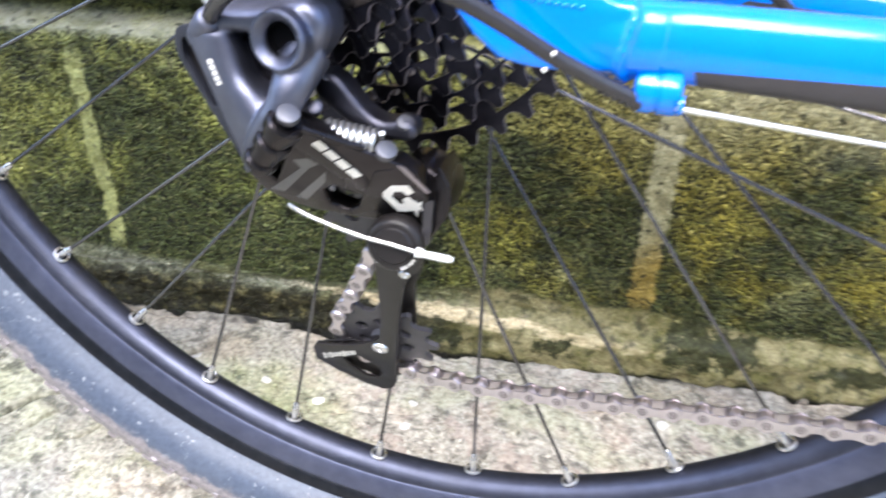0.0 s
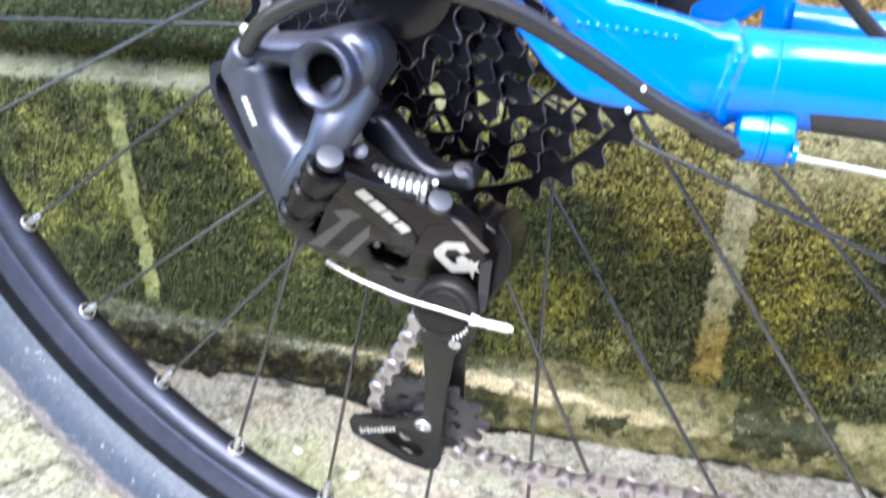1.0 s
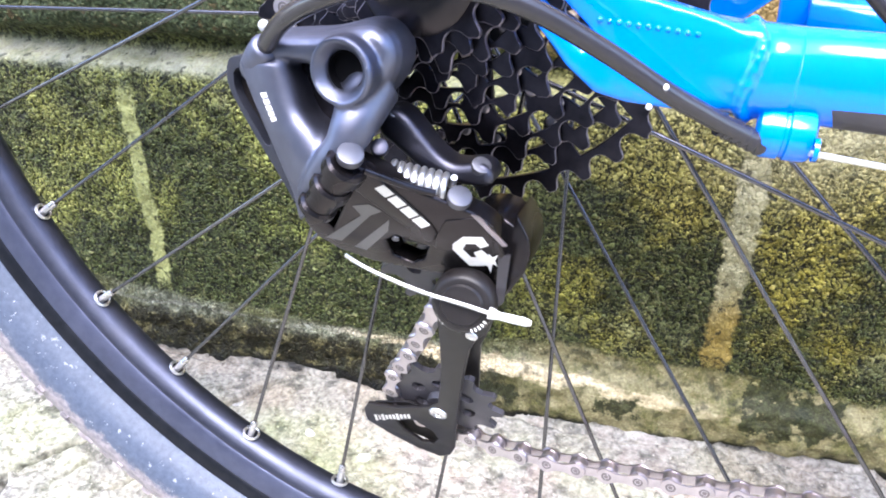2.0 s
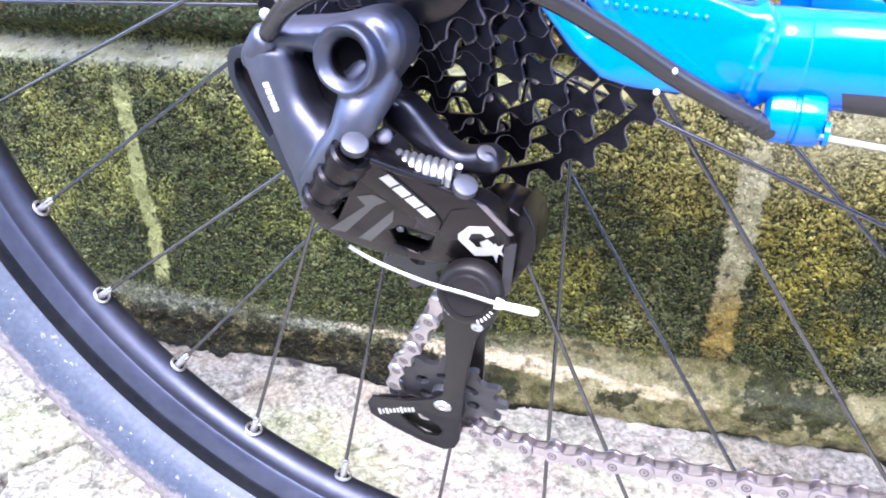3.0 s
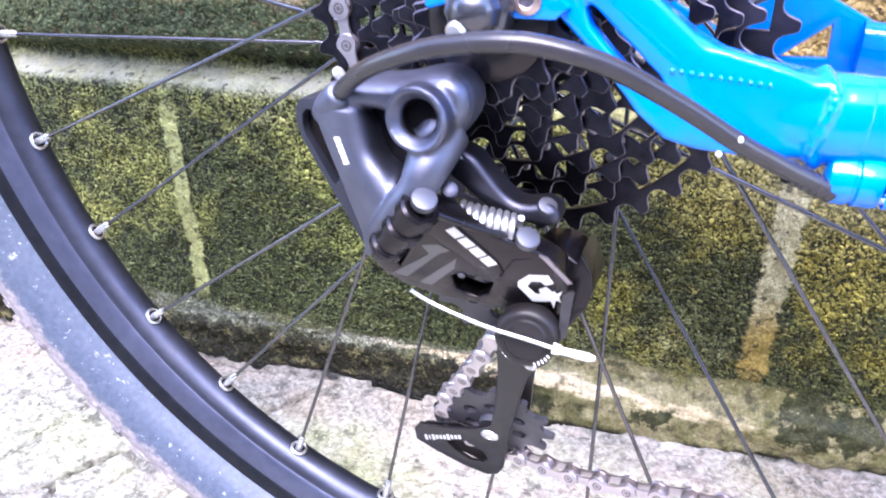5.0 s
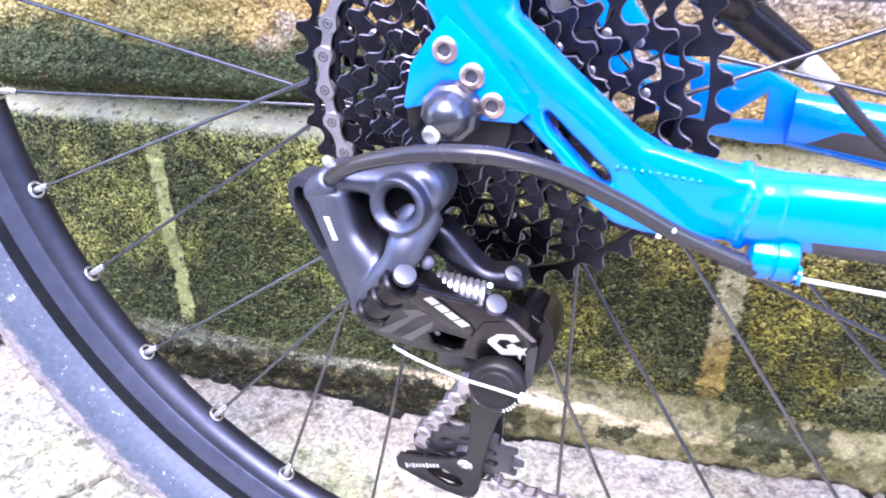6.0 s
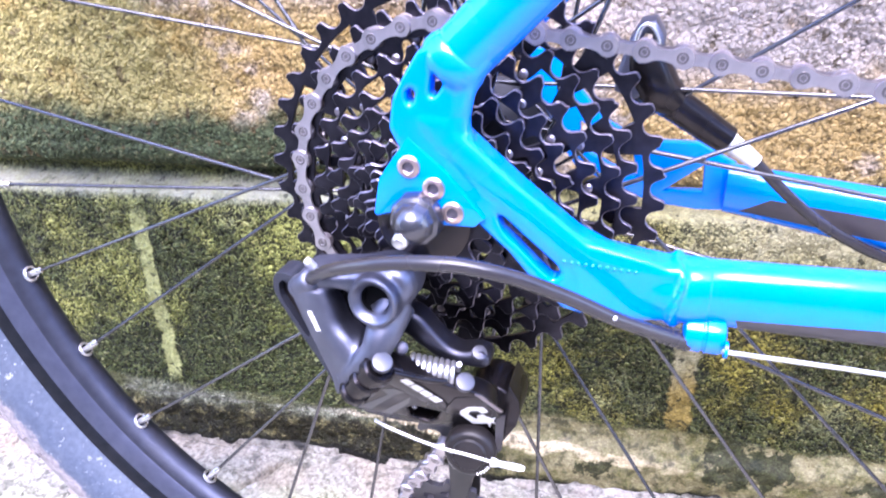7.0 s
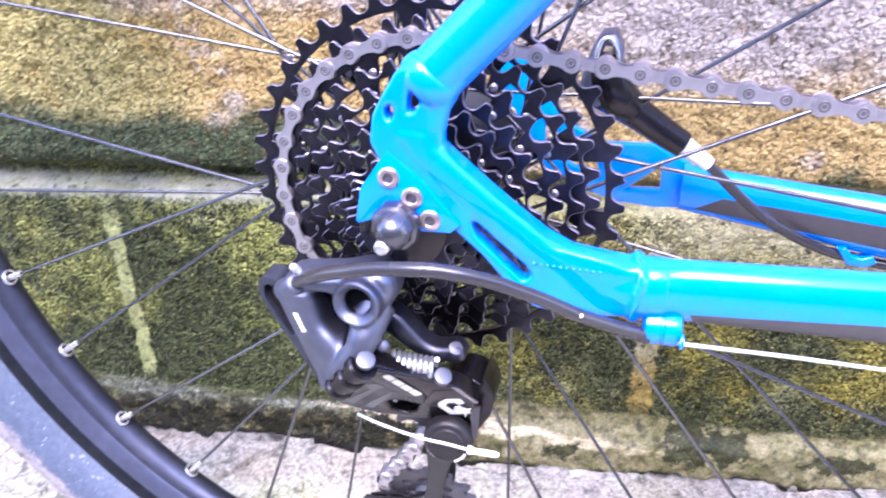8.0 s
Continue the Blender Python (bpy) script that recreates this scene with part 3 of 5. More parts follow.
# ---------------------------------------------------------------- the setting
def lumps(x, y, size, seed):
    """Smooth random lumps of that size in metres, 0 to 1, for whole arrays at once."""
    table = np.random.RandomState(seed).rand(128, 128)
    u, v = np.asarray(x) / size + 61.3, np.asarray(y) / size + 37.7
    i, j = np.floor(u).astype(int), np.floor(v).astype(int)
    f, g = u - i, v - j
    f, g = f * f * (3 - 2 * f), g * g * (3 - 2 * g)
    i, j, i1, j1 = i % 128, j % 128, (i + 1) % 128, (j + 1) % 128
    return (table[i, j] * (1 - f) + table[i1, j] * f) * (1 - g) + (table[i, j1] * (1 - f) + table[i1, j1] * f) * g


def near_line(x, y, line):
    """Distance of array points to a polyline."""
    best = np.full(np.shape(x), 9.0)
    for (ax, ay), (bx, by) in zip(line, line[1:]):
        dx, dy = bx - ax, by - ay
        t = np.clip(((x - ax) * dx + (y - ay) * dy) / (dx * dx + dy * dy), 0, 1)
        best = np.minimum(best, np.hypot(x - ax - t * dx, y - ay - t * dy))
    return best


def sheet(name, places, material):
    """A mesh from a grid of places, rows by columns by three."""
    rows, cols = places.shape[:2]
    n = np.arange(rows * cols).reshape(rows, cols)
    quads = np.stack([n[:-1, :-1], n[:-1, 1:], n[1:, 1:], n[1:, :-1]], -1).reshape(-1, 4)
    me = bpy.data.meshes.new(name)
    me.from_pydata(places.reshape(-1, 3), [], quads)
    me.materials.append(material)
    me.shade_smooth()
    return new(name, me)


def loose_grains(name, places, size, squash, up, material, seed):
    """Rounded grains of uneven shape at those places, half sunk, each its own island; up is the axis that they stand out along."""
    bm = bmesh.new()
    bmesh.ops.create_icosphere(bm, subdivisions=1, radius=1.0)
    bm.verts.index_update()
    ball = np.array([v.co[:] for v in bm.verts])
    tris = np.array([[v.index for v in f.verts] for f in bm.faces])
    bm.free()
    rng = np.random.RandomState(seed)
    n = len(places)
    shape = ball[None] * (1 + 0.85 * (rng.rand(n, 12, 1) - 0.5)) * (size[:, None] * rng.uniform(0.65, 1.45, (n, 3)))[:, None]
    a, b = [k for k in range(3) if k != up]
    turn = rng.uniform(0, 2 * np.pi, (n, 1))
    u, v = shape[..., a] * np.cos(turn) - shape[..., b] * np.sin(turn), shape[..., a] * np.sin(turn) + shape[..., b] * np.cos(turn)
    shape[..., a], shape[..., b] = u, v
    verts = (shape * np.array(squash) + places[:, None]).reshape(-1, 3)
    faces = (tris[None] + 12 * np.arange(n)[:, None, None]).reshape(-1)
    me = bpy.data.meshes.new(name)
    me.vertices.add(len(verts))
    me.vertices.foreach_set("co", verts.astype(np.float32).ravel())
    me.loops.add(len(faces))
    me.loops.foreach_set("vertex_index", faces.astype(np.int32))
    me.polygons.add(len(faces) // 3)
    me.polygons.foreach_set("loop_start", np.arange(0, len(faces), 3, dtype=np.int32))
    me.update(calc_edges=True)
    me.materials.append(material)
    return new(name, me)


def steps_between(stops):
    """Coordinates from rows of (start, end, step), joined."""
    out = []
    for a, b, s in stops:
        out += list(np.arange(a, b - 1e-9, s))
    return np.array(out + [stops[-1][1]])


def ground_height(x, y):
    z = 0.007 * (lumps(x, y, 0.11, 1) - 0.5) + 0.0035 * (lumps(x, y, 0.03, 2) - 0.5) + 0.0026 * (lumps(x, y, 0.010, 3) - 0.5) + 0.0018 * (lumps(x, y, 0.005, 4) - 0.5)
    wob = 0.008 * (lumps(x, y, 0.035, 5) - 0.5) + 0.005 * (lumps(x, y, 0.012, 6) - 0.5)
    for line, width, depth in CRACKS:
        d = near_line(x + wob, y + wob, line)
        z = z - depth * np.clip(1 - d / width, 0, 1)
    z = z + 0.0028 * np.clip((lumps(x, y, 0.016, 7) - 0.80) / 0.12, 0, 1)
    return z * (1 - 0.55 * np.clip((y - 0.06) / 0.06, 0, 1)) - 0.003


def build_ground():
    xs = steps_between([(-400, -40, 180), (-40, -2, 9.5), (-2, -0.62, 0.23), (-0.62, 0.42, 0.0017), (0.42, 2, 0.24), (2, 40, 9.5), (40, 400, 180)])
    ys = steps_between([(-400, -40, 180), (-40, -2, 9.5), (-2, -0.30, 0.2), (-0.30, 0.17, 0.0017), (0.17, 2, 0.3), (2, 40, 9.5), (40, 400, 180)])
    x, y = np.meshgrid(xs, ys)
    near = (np.abs(x) < 0.8) & (np.abs(y) < 0.4)
    z = np.where(near, ground_height(x, y), -0.003)
    ob = sheet("ground", np.stack([x, y, z], -1), GROUND)
    tagged(ob, "pale worn concrete ground with moss and fine cracks", "ground", kind="structure")
    rng = np.random.RandomState(31)
    gx, gy = rng.uniform(-0.56, 0.40, 15000), rng.uniform(-0.22, 0.148, 15000)
    keep = rng.rand(15000) < 0.25 + 0.9 * np.clip((lumps(gx, gy, 0.04, 8) - 0.45) * 3, 0, 1)
    gx, gy = gx[keep], gy[keep]
    size = np.clip(rng.lognormal(-0.35, 0.45, gx.size), 0.3, 2.6) * 0.001
    grit = loose_grains("grit", np.stack([gx, gy, ground_height(gx, gy)], -1), size, (1.0, 1.0, 0.55), 2, GRIT, 32)
    grit.parent = ob
    tagged(grit, "pale sand grains and small stones", kind="stuff")


# cracks in the concrete: along the foot of the wall and across the slab behind the tyre
CRACKS = [
    ([(-0.60, 0.154), (-0.30, 0.154), (-0.20, 0.153), (-0.13, 0.151), (-0.05, 0.145), (0.0, 0.139), (0.07, 0.138), (0.15, 0.140), (0.22, 0.139), (0.30, 0.147), (0.45, 0.147)], 0.0036, 0.018),
    ([(-0.48, -0.055), (-0.40, -0.030), (-0.352, -0.008), (-0.343, 0.005), (-0.324, 0.029), (-0.314, 0.040), (-0.299, 0.049), (-0.26, 0.080), (-0.223, 0.107), (-0.207, 0.119), (-0.194, 0.139)], 0.0040, 0.022),
    ([(-0.343, 0.005), (-0.33, -0.06), (-0.30, -0.13)], 0.0034, 0.014),
    ([(-0.305, 0.012), (-0.298, 0.019), (-0.291, 0.030), (-0.284, 0.034)], 0.0026, 0.008),
    ([(-0.262, 0.010), (-0.256, 0.017), (-0.250, 0.026)], 0.0026, 0.008),
    ([(-0.41, -0.035), (-0.385, 0.030), (-0.37, 0.075)], 0.0026, 0.008),
    ([(-0.23, 0.02), (-0.12, 0.06), (0.0, 0.080)], 0.0022, 0.005),
]


# section of the wall: the lower course stands proud of the upper one, with a worn ledge between and a rough fillet at the foot
WALL_SECTION = np.array([(0.136, -0.030), (0.139, 0.002), (0.142, 0.018), (0.147, 0.030), (0.156, 0.038), (0.160, 0.046), (0.161, 0.10), (0.161, 0.20), (0.162, 0.236), (0.165, 0.246),
                         (0.172, 0.2495), (0.182, 0.252), (0.186, 0.257), (0.184, 0.264), (0.172, 0.270), (0.168, 0.279), (0.168, 0.36), (0.168, 0.56)])


# how far the foot of the wall is worn back, along the wall
FOOT_BACK = ((-0.6, 0.019), (-0.30, 0.018), (-0.12, 0.016), (-0.05, 0.010), (0.0, 0.005), (0.06, 0.004), (0.13, 0.007), (0.20, 0.004), (0.30, 0.012), (0.5, 0.012))


def foot_back(x):
    return np.interp(x, [p[0] for p in FOOT_BACK], [p[1] for p in FOOT_BACK])


def wall_curve():
    """Lengths along the section, and y and z there, with the corners eased."""
    run = np.r_[0, np.cumsum(np.hypot(*np.diff(WALL_SECTION, axis=0).T))]
    s = np.arange(0, run[-1], 0.0021)
    py, pz = np.interp(s, run, WALL_SECTION[:, 0]), np.interp(s, run, WALL_SECTION[:, 1])
    k = np.ones(5) / 5
    py[2:-2], pz[2:-2] = np.convolve(py, k, "valid"), np.convolve(pz, k, "valid")
    return s, py, pz


def wall_relief(x, s, z):
    """How far the rough face stands out, and how far ledge and foot wander up or down."""
    out = 0.005 * (lumps(x, s, 0.10, 11) - 0.5) + 0.003 * (lumps(x, s, 0.035, 12) - 0.5) + 0.0018 * (lumps(x, s, 0.012, 13) - 0.5) + 0.0014 * (lumps(x, s, 0.006, 14) - 0.5)
    out = out - 0.0014 * np.clip((0.36 - lumps(x, s, 0.0065, 15)) / 0.12, 0, 1)
    out = out + 0.010 * (lumps(x, s, 0.05, 16) - 0.5) * np.clip((0.045 - z) / 0.03, 0, 1) + 0.004 * (lumps(x, s, 0.009, 20) - 0.5) * np.clip((0.036 - z) / 0.01, 0, 1)
    up = 0.007 * (lumps(x, s * 0 + 0.1, 0.06, 17) - 0.5) + 0.004 * (lumps(x, s * 0 + 0.1, 0.018, 18) - 0.5)
    return out, up * np.clip(1 - np.abs(z - 0.255) / 0.03, 0, 1) + 1.6 * up * np.clip(1 - np.abs(z - 0.036) / 0.02, 0, 1)


def build_wall():
    s, py, pz = wall_curve()
    xs = steps_between([(-3, -0.7, 0.46), (-0.7, 0.5, 0.0023), (0.5, 3, 0.5)])
    x, sy = np.meshgrid(xs, s)
    y, z = np.broadcast_to(py[:, None], x.shape), np.broadcast_to(pz[:, None], x.shape)
    out, drop = wall_relief(x, sy, z)
    ny, nz = np.gradient(pz, s), -np.gradient(py, s)
    y = y + foot_back(x) * np.clip((0.046 - z) / 0.030, 0, 1)
    places = np.stack([x, y - out * ny[:, None], z + out * np.abs(nz)[:, None] + drop], -1)
    top = np.stack([x[-1], np.full_like(x[-1], 0.168), np.full_like(x[-1], 1.5)], -1)[None]
    cap = np.stack([x[-1], np.full_like(x[-1], 0.36), np.full_like(x[-1], 1.5)], -1)[None]
    back = np.stack([x[-1], np.full_like(x[-1], 0.36), np.full_like(x[-1], -0.03)], -1)[None]
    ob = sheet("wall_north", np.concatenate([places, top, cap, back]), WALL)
    tagged(ob, "rough concrete garden wall grown with green moss and ochre lichen", "wall", kind="structure")
    # the coarse sand of the plaster, grain by grain: finer at the foot, coarser in the upper course
    rng = np.random.RandomState(41)
    for lo, hi, step, size, share in ((0.004, 0.048, 0.0025, 0.00075, 0.8), (0.046, 0.238, 0.0024, 0.00082, 0.72), (0.272, 0.50, 0.0026, 0.00085, 0.75)):
        gx, gs = np.meshgrid(np.arange(-0.58, 0.45, step), np.arange(np.interp(lo, pz, s), np.interp(hi, pz, s), step))
        gx, gs = gx.ravel() + rng.uniform(-0.5, 0.5, gx.size) * step, gs.ravel() + rng.uniform(-0.5, 0.5, gx.size) * step
        gz = np.interp(gs, s, pz)
        streak = (np.abs(gx + 0.300 - 0.047 * gz) < 0.009) | (np.abs(gx - 0.1405 + 0.020 * gz) < 0.014)
        keep = rng.rand(gx.size) < share * np.where(streak & (gz < 0.24), 0.10, 1.0) * np.where((gz < 0.046) & (gx > -0.04), 0.12, 1.0) * np.where((gz > 0.19) & (gz < 0.25) & (gx > 0.12), 0.4, 1.0) * np.clip(0.35 + 1.6 * lumps(gx, gs, 0.03, 19), 0, 1)
        gx, gs, gz = gx[keep], gs[keep], gz[keep]
        out, drop = wall_relief(gx, gs, gz)
        places = np.stack([gx, np.interp(gs, s, py) + foot_back(gx) * np.clip((0.046 - gz) / 0.030, 0, 1) - out * np.interp(gs, s, ny), gz + out * np.abs(np.interp(gs, s, nz)) + drop], -1)
        grains_of = loose_grains("sand_grain", places, size * np.clip(rng.lognormal(0, 0.33, gx.size), 0.45, 2.2), (1.0, 0.75, 1.0), 1, WALL_GRAIN, 42)
        grains_of.parent = ob
        tagged(grains_of, "coarse sand grains grown with moss", kind="stuff")


def build_wall_behind():
    """An unseen plain wall, added behind the camera to darken reflections."""
    bm = bmesh.new()
    bmesh.ops.create_cube(bm, size=1, matrix=Matrix.Translation((0, -3.0, 1.6)) @ Matrix.Diagonal((14, 0.2, 3.3, 1)))
    ob = link_mesh("unseen_wall_south", bm, UNSEEN_WALL, smooth=0)
    return tagged(ob, "unseen plain grey wall added behind the camera to darken reflections", "wall", kind="structure")


build_ground()
build_wall()
build_wall_behind()


# ---------------------------------------------------------------- the bicycle
# Bike coordinates: the rear axle is the origin, x forward, y away from the drive side, z up along the wheel.
bike = new("mountain_bike")
bike.matrix_world = pose(0, 0, 0.362, -6.39, 0, -6.61)
tagged(bike, "bright blue mountain bike rear end leaning on a mossy wall", "bicycle")

SPOKE_STEP = 2 * math.pi / 32
SPOKE_START = math.radians(59.38)          # one nipple, from straight down towards the rear
COG_Y = lambda k: -27.0 - 3.9 * k          # mm, the largest sprocket is 0
TEETH = [40, 35, 32, 28, 24, 21, 18, 16, 14, 12, 11]


def pitch_radius(teeth):
    return 6.35 / math.sin(math.pi / teeth)


wheel = new("rear_wheel")
wheel.parent = bike
tagged(wheel, "black spoked rear wheel with a dusty tyre")


def build_tyre():
    bm = bmesh.new()
    prof = []
    for k in range(25):
        a = math.radians(-132 + 264 * k / 24)      # from bead round the crown to bead
        prof.append((0.336 + 0.0258 * math.cos(a), 0.0275 * math.sin(a)))
    prof = [(0.3135, -0.0140), (0.3155, -0.0158)] + prof + [(0.3155, 0.0158), (0.3135, 0.0140)]
    lathe(bm, prof, steps=160)
    return part("tyre", bm, RUBBER, wheel, "dusty black rubber mountain bike tyre", smooth=60)


def build_knobs():
    bm = bmesh.new()
    rng = random.Random(5)
    n = 140
    for k in range(n):
        a = 2 * math.pi * k / n
        for off, w, l in ((-36, 4, 5), (-31, 5, 6), (-25, 6, 7), (-17, 7, 7), (0, 9, 7), (17, 7, 7), (25, 6, 7), (31, 5, 6), (36, 4, 5)):
            if abs(off) > 30 and rng.random() < 0.45:
                continue
            b = a + (math.pi / n if off in (0, -25, 25, -36, 36) else 0) + rng.uniform(-0.012, 0.012)
            phi = (off + rng.uniform(-2.0, 2.0)) / 27.5
            rc = 0.336 + 0.0258 * math.cos(phi)
            d, t = Vector((math.sin(b), 0, math.cos(b))), Vector((math.cos(b), 0, -math.sin(b)))
            yv = Vector((0, 1, 0))
            nrm = (d * math.cos(phi) + yv * math.sin(phi)).normalized()
            side = nrm.cross(t)
            c = d * rc + yv * 0.0275 * math.sin(phi)
            v = []
            size, tall = rng.uniform(0.75, 1.3), rng.uniform(0.0008, 0.0024) * (1.0 if abs(off) < 30 else 0.7)
            for h, s in ((-0.001, 1.0), (tall, 0.72)):
                for i, j in ((-1, -1), (1, -1), (1, 1), (-1, 1)):
                    v.append(bm.verts.new(c + nrm * h + t * i * s * size * l * 0.0005 + side * j * s * size * w * 0.0005))
            bm.faces.new(v[4:])
            for i in range(4):
                bm.faces.new((v[i], v[(i + 1) % 4], v[4 + (i + 1) % 4], v[4 + i]))
    bmesh.ops.recalc_face_normals(bm, faces=bm.faces)
    ob = part("tread", bm, TREAD, wheel, "low worn tread knobs caked with pale dust", smooth=0)
    return tagged(ob, kind="stuff")


def build_rim():
    bm = bmesh.new()
    half = [(0.2835, 0), (0.2838, 3), (0.2855, 6), (0.2885, 8.6), (0.2912, 9.6), (0.2920, 9.5), (0.2930, 10.4), (0.299, 11.8), (0.3040, 12.6), (0.3046, 11.9), (0.3060, 11.9), (0.3068, 12.6), (0.3085, 13.2), (0.3110, 14.3), (0.3150, 14.4), (0.3165, 13.8), (0.3165, 12.2)]
    prof = [(r, -y * 0.001) for r, y in half[::-1]] + [(r, y * 0.001) for r, y in half[1:]] + [(0.300, 0.0105), (0.300, -0.0105)]
    lathe(bm, prof, steps=192, closed=True)
    # sidewall faces get the paler tone that carries their painted sheen
    for f in bm.faces:
        c = f.calc_center_median()
        r = math.hypot(c.x, c.z)
        if 0.2915 < r < 0.3062 and abs(c.y) > 0.009:
            f.material_index = 1
        elif r < 0.2915:
            f.material_index = 2
    return part("rim", bm, [RIM_BLACK, RIM_SIDE, RIM_BED], wheel, "black anodised alloy rim, sidewalls coloured paler for their sheen", smooth=30)


def build_spokes():
    bm = bmesh.new()
    lathe(bm, [(0.0, 0.0115), (0.0014, 0.0115), (0.0019, 0.0105), (0.0019, -0.001), (0, -0.001)], axis=(0, 0, 1), steps=12)
    lathe(bm, [(0.0040 + 0.00085 * math.cos(2 * math.pi * j / 8), 0.0009 + 0.00085 * math.sin(2 * math.pi * j / 8)) for j in range(8)], axis=(0, 0, 1), steps=20, closed=True)
    first = part("nipple", bm, SILVER, wheel, "bright silver spoke nipple in its eyelet")
    hub_r = {-1: 0.0265, 1: 0.028}
    flange = {-1: -0.021, 1: 0.034}
    for k in range(32):
        a = SPOKE_START + SPOKE_STEP * k
        side = -1 if k % 2 else 1
        way = 1 if k % 4 < 2 else -1
        d = Vector((-math.sin(a), 0, -math.cos(a)))
        rimp = d * 0.2830 + Vector((0, side * 0.0016, 0))
        b = a + way * math.radians(78)
        hubp = Vector((-math.sin(b) * hub_r[side], flange[side] + way * 0.0012 * side, -math.cos(b) * hub_r[side]))
        u = (hubp - rimp).normalized()
        ob = first if k == 0 else new("nipple", first.data)
        if k:
            ob.parent = wheel
            tagged(ob, "bright silver spoke nipple in its eyelet")
        ob.matrix_basis = Matrix.Translation(rimp) @ Vector((0, 0, 1)).rotation_difference(u).to_matrix().to_4x4()
        bm = bmesh.new()
        line = [rimp + u * 0.011, hubp]
        tube(bm, line, 0.00095, 12)
        part("spoke", bm, SPOKE, wheel)


def build_hub():
    bm = bmesh.new()
    lathe(bm, [(0.0, -0.072), (0.009, -0.072), (0.010, -0.06), (0.012, -0.05), (0.024, -0.046), (0.031, -0.0365), (0.031, -0.033), (0.016, -0.027), (0.015, 0.0), (0.018, 0.014),
               (0.0295, 0.0195), (0.0295, 0.0225), (0.020, 0.0235), (0.018, 0.030), (0.0, 0.030)], steps=40)
    return part("hub", bm, RIM_BLACK, wheel, "black rear hub with spoke flanges")


def add_rivets(k, parent, radius, count, phase):
    """Small domed rivets on the necks between the windows of a sprocket."""
    bm = bmesh.new()
    lathe(bm, [(0.0, 0.0007), (0.0012, 0.0006), (0.0019, 0.0), (0.0, -0.0003)], steps=10)
    first = part("rivet", bm, COG_RIVET, parent, "pale steel rivet")
    for j in range(count):
        a = phase + 2 * math.pi * j / count
        ob = first
        if j:
            ob = new("rivet", first.data)
            ob.parent = parent
            tagged(ob, "pale steel rivet")
        ob.matrix_basis = Matrix.Translation((-radius * 0.001 * math.sin(a), COG_Y(k) * 0.001 - 0.0010, radius * 0.001 * math.cos(a)))


def build_sprocket(k, parent):
    """A thin toothed ring with lugs on its inner edge; the smallest ones are solid."""
    teeth = TEETH[k]
    pr = pitch_radius(teeth)
    shape = [(6.35, 1.9), (5.2, 1.8), (4.45, 1.0), (3.9, -0.6), (3.2, -2.3), (2.1, -3.5), (0.8, -4.0), (-0.8, -4.0), (-2.1, -3.5), (-3.2, -2.3), (-3.9, -0.6), (-4.45, 1.0), (-5.2, 1.8)]
    # the ring is narrow; lugs reach inwards to the pins that hold the next smaller ring
    ring, reach, lugs, share, blunt = (6.6, 14.5, 14, 0.17, 2.6) if k == 0 else (5.8, 8.4, 18, 0.21, 2.4) if k == 1 else (5.3, 7.4, (5 * teeth) // 8, 0.22, 2.2)
    solid = k > 7
    phase = math.radians(5.5) + (0 if k == 2 else (0.9 + 2.4 * k + 0.7 * k * k) % 6.28)
    bm = bmesh.new()
    strip = []
    for i in range(teeth):
        for dx, dr in shape:
            a = phase + (i - dx / 12.7) * 2 * math.pi / teeth
            u = ((((a - phase) * lugs / (2 * math.pi)) + 0.5) % 1.0 - 0.5) / share
            low = 12.0 if solid else pr - ring - reach * math.sqrt(max(0.0, 1 - abs(u) ** blunt))
            tip = 0.45 if dr > 0 and k != 2 and (i * 7 + k) % 5 == 0 else 1.0
            strip.append([bm.verts.new((-r * 0.001 * math.sin(a), 0, r * 0.001 * math.cos(a))) for r in (low, pr + dr * tip)])
    for p, q in zip(strip[-1:] + strip[:-1], strip):
        bm.faces.new((p[0], q[0], q[1], p[1]))
    bmesh.ops.remove_doubles(bm, verts=bm.verts, dist=1e-7)
    made = bmesh.ops.extrude_face_region(bm, geom=list(bm.faces))
    bmesh.ops.translate(bm, verts=[v for v in made["geom"] if isinstance(v, bmesh.types.BMVert)], vec=(0, 0.0020, 0))
    bmesh.ops.translate(bm, verts=bm.verts, vec=(0, COG_Y(k) * 0.001 - 0.0010, 0))
    bmesh.ops.recalc_face_normals(bm, faces=bm.faces)
    rim_edges = [e for e in bm.edges if len(e.link_faces) == 2 and e.calc_face_angle(0) > 1.2 and abs(e.verts[0].co.y - e.verts[1].co.y) < 1e-6]
    bmesh.ops.bevel(bm, geom=rim_edges, offset=0.00042, segments=1, profile=0.5, affect="EDGES", clamp_overlap=True)
    # tooth edges take the paler steel, wear and painted glint together
    for f in bm.faces:
        c = f.calc_center_median()
        if abs(f.normal.y) < 0.9 and math.hypot(c.x, c.z) > (pr - 4.6) * 0.001:
            f.material_index = 1
    part("sprocket", bm, [COG, COG_EDGE], parent, smooth=0)
    if 0 < k < 8:
        add_rivets(k, parent, pr - ring - reach + 2.2, lugs, phase)


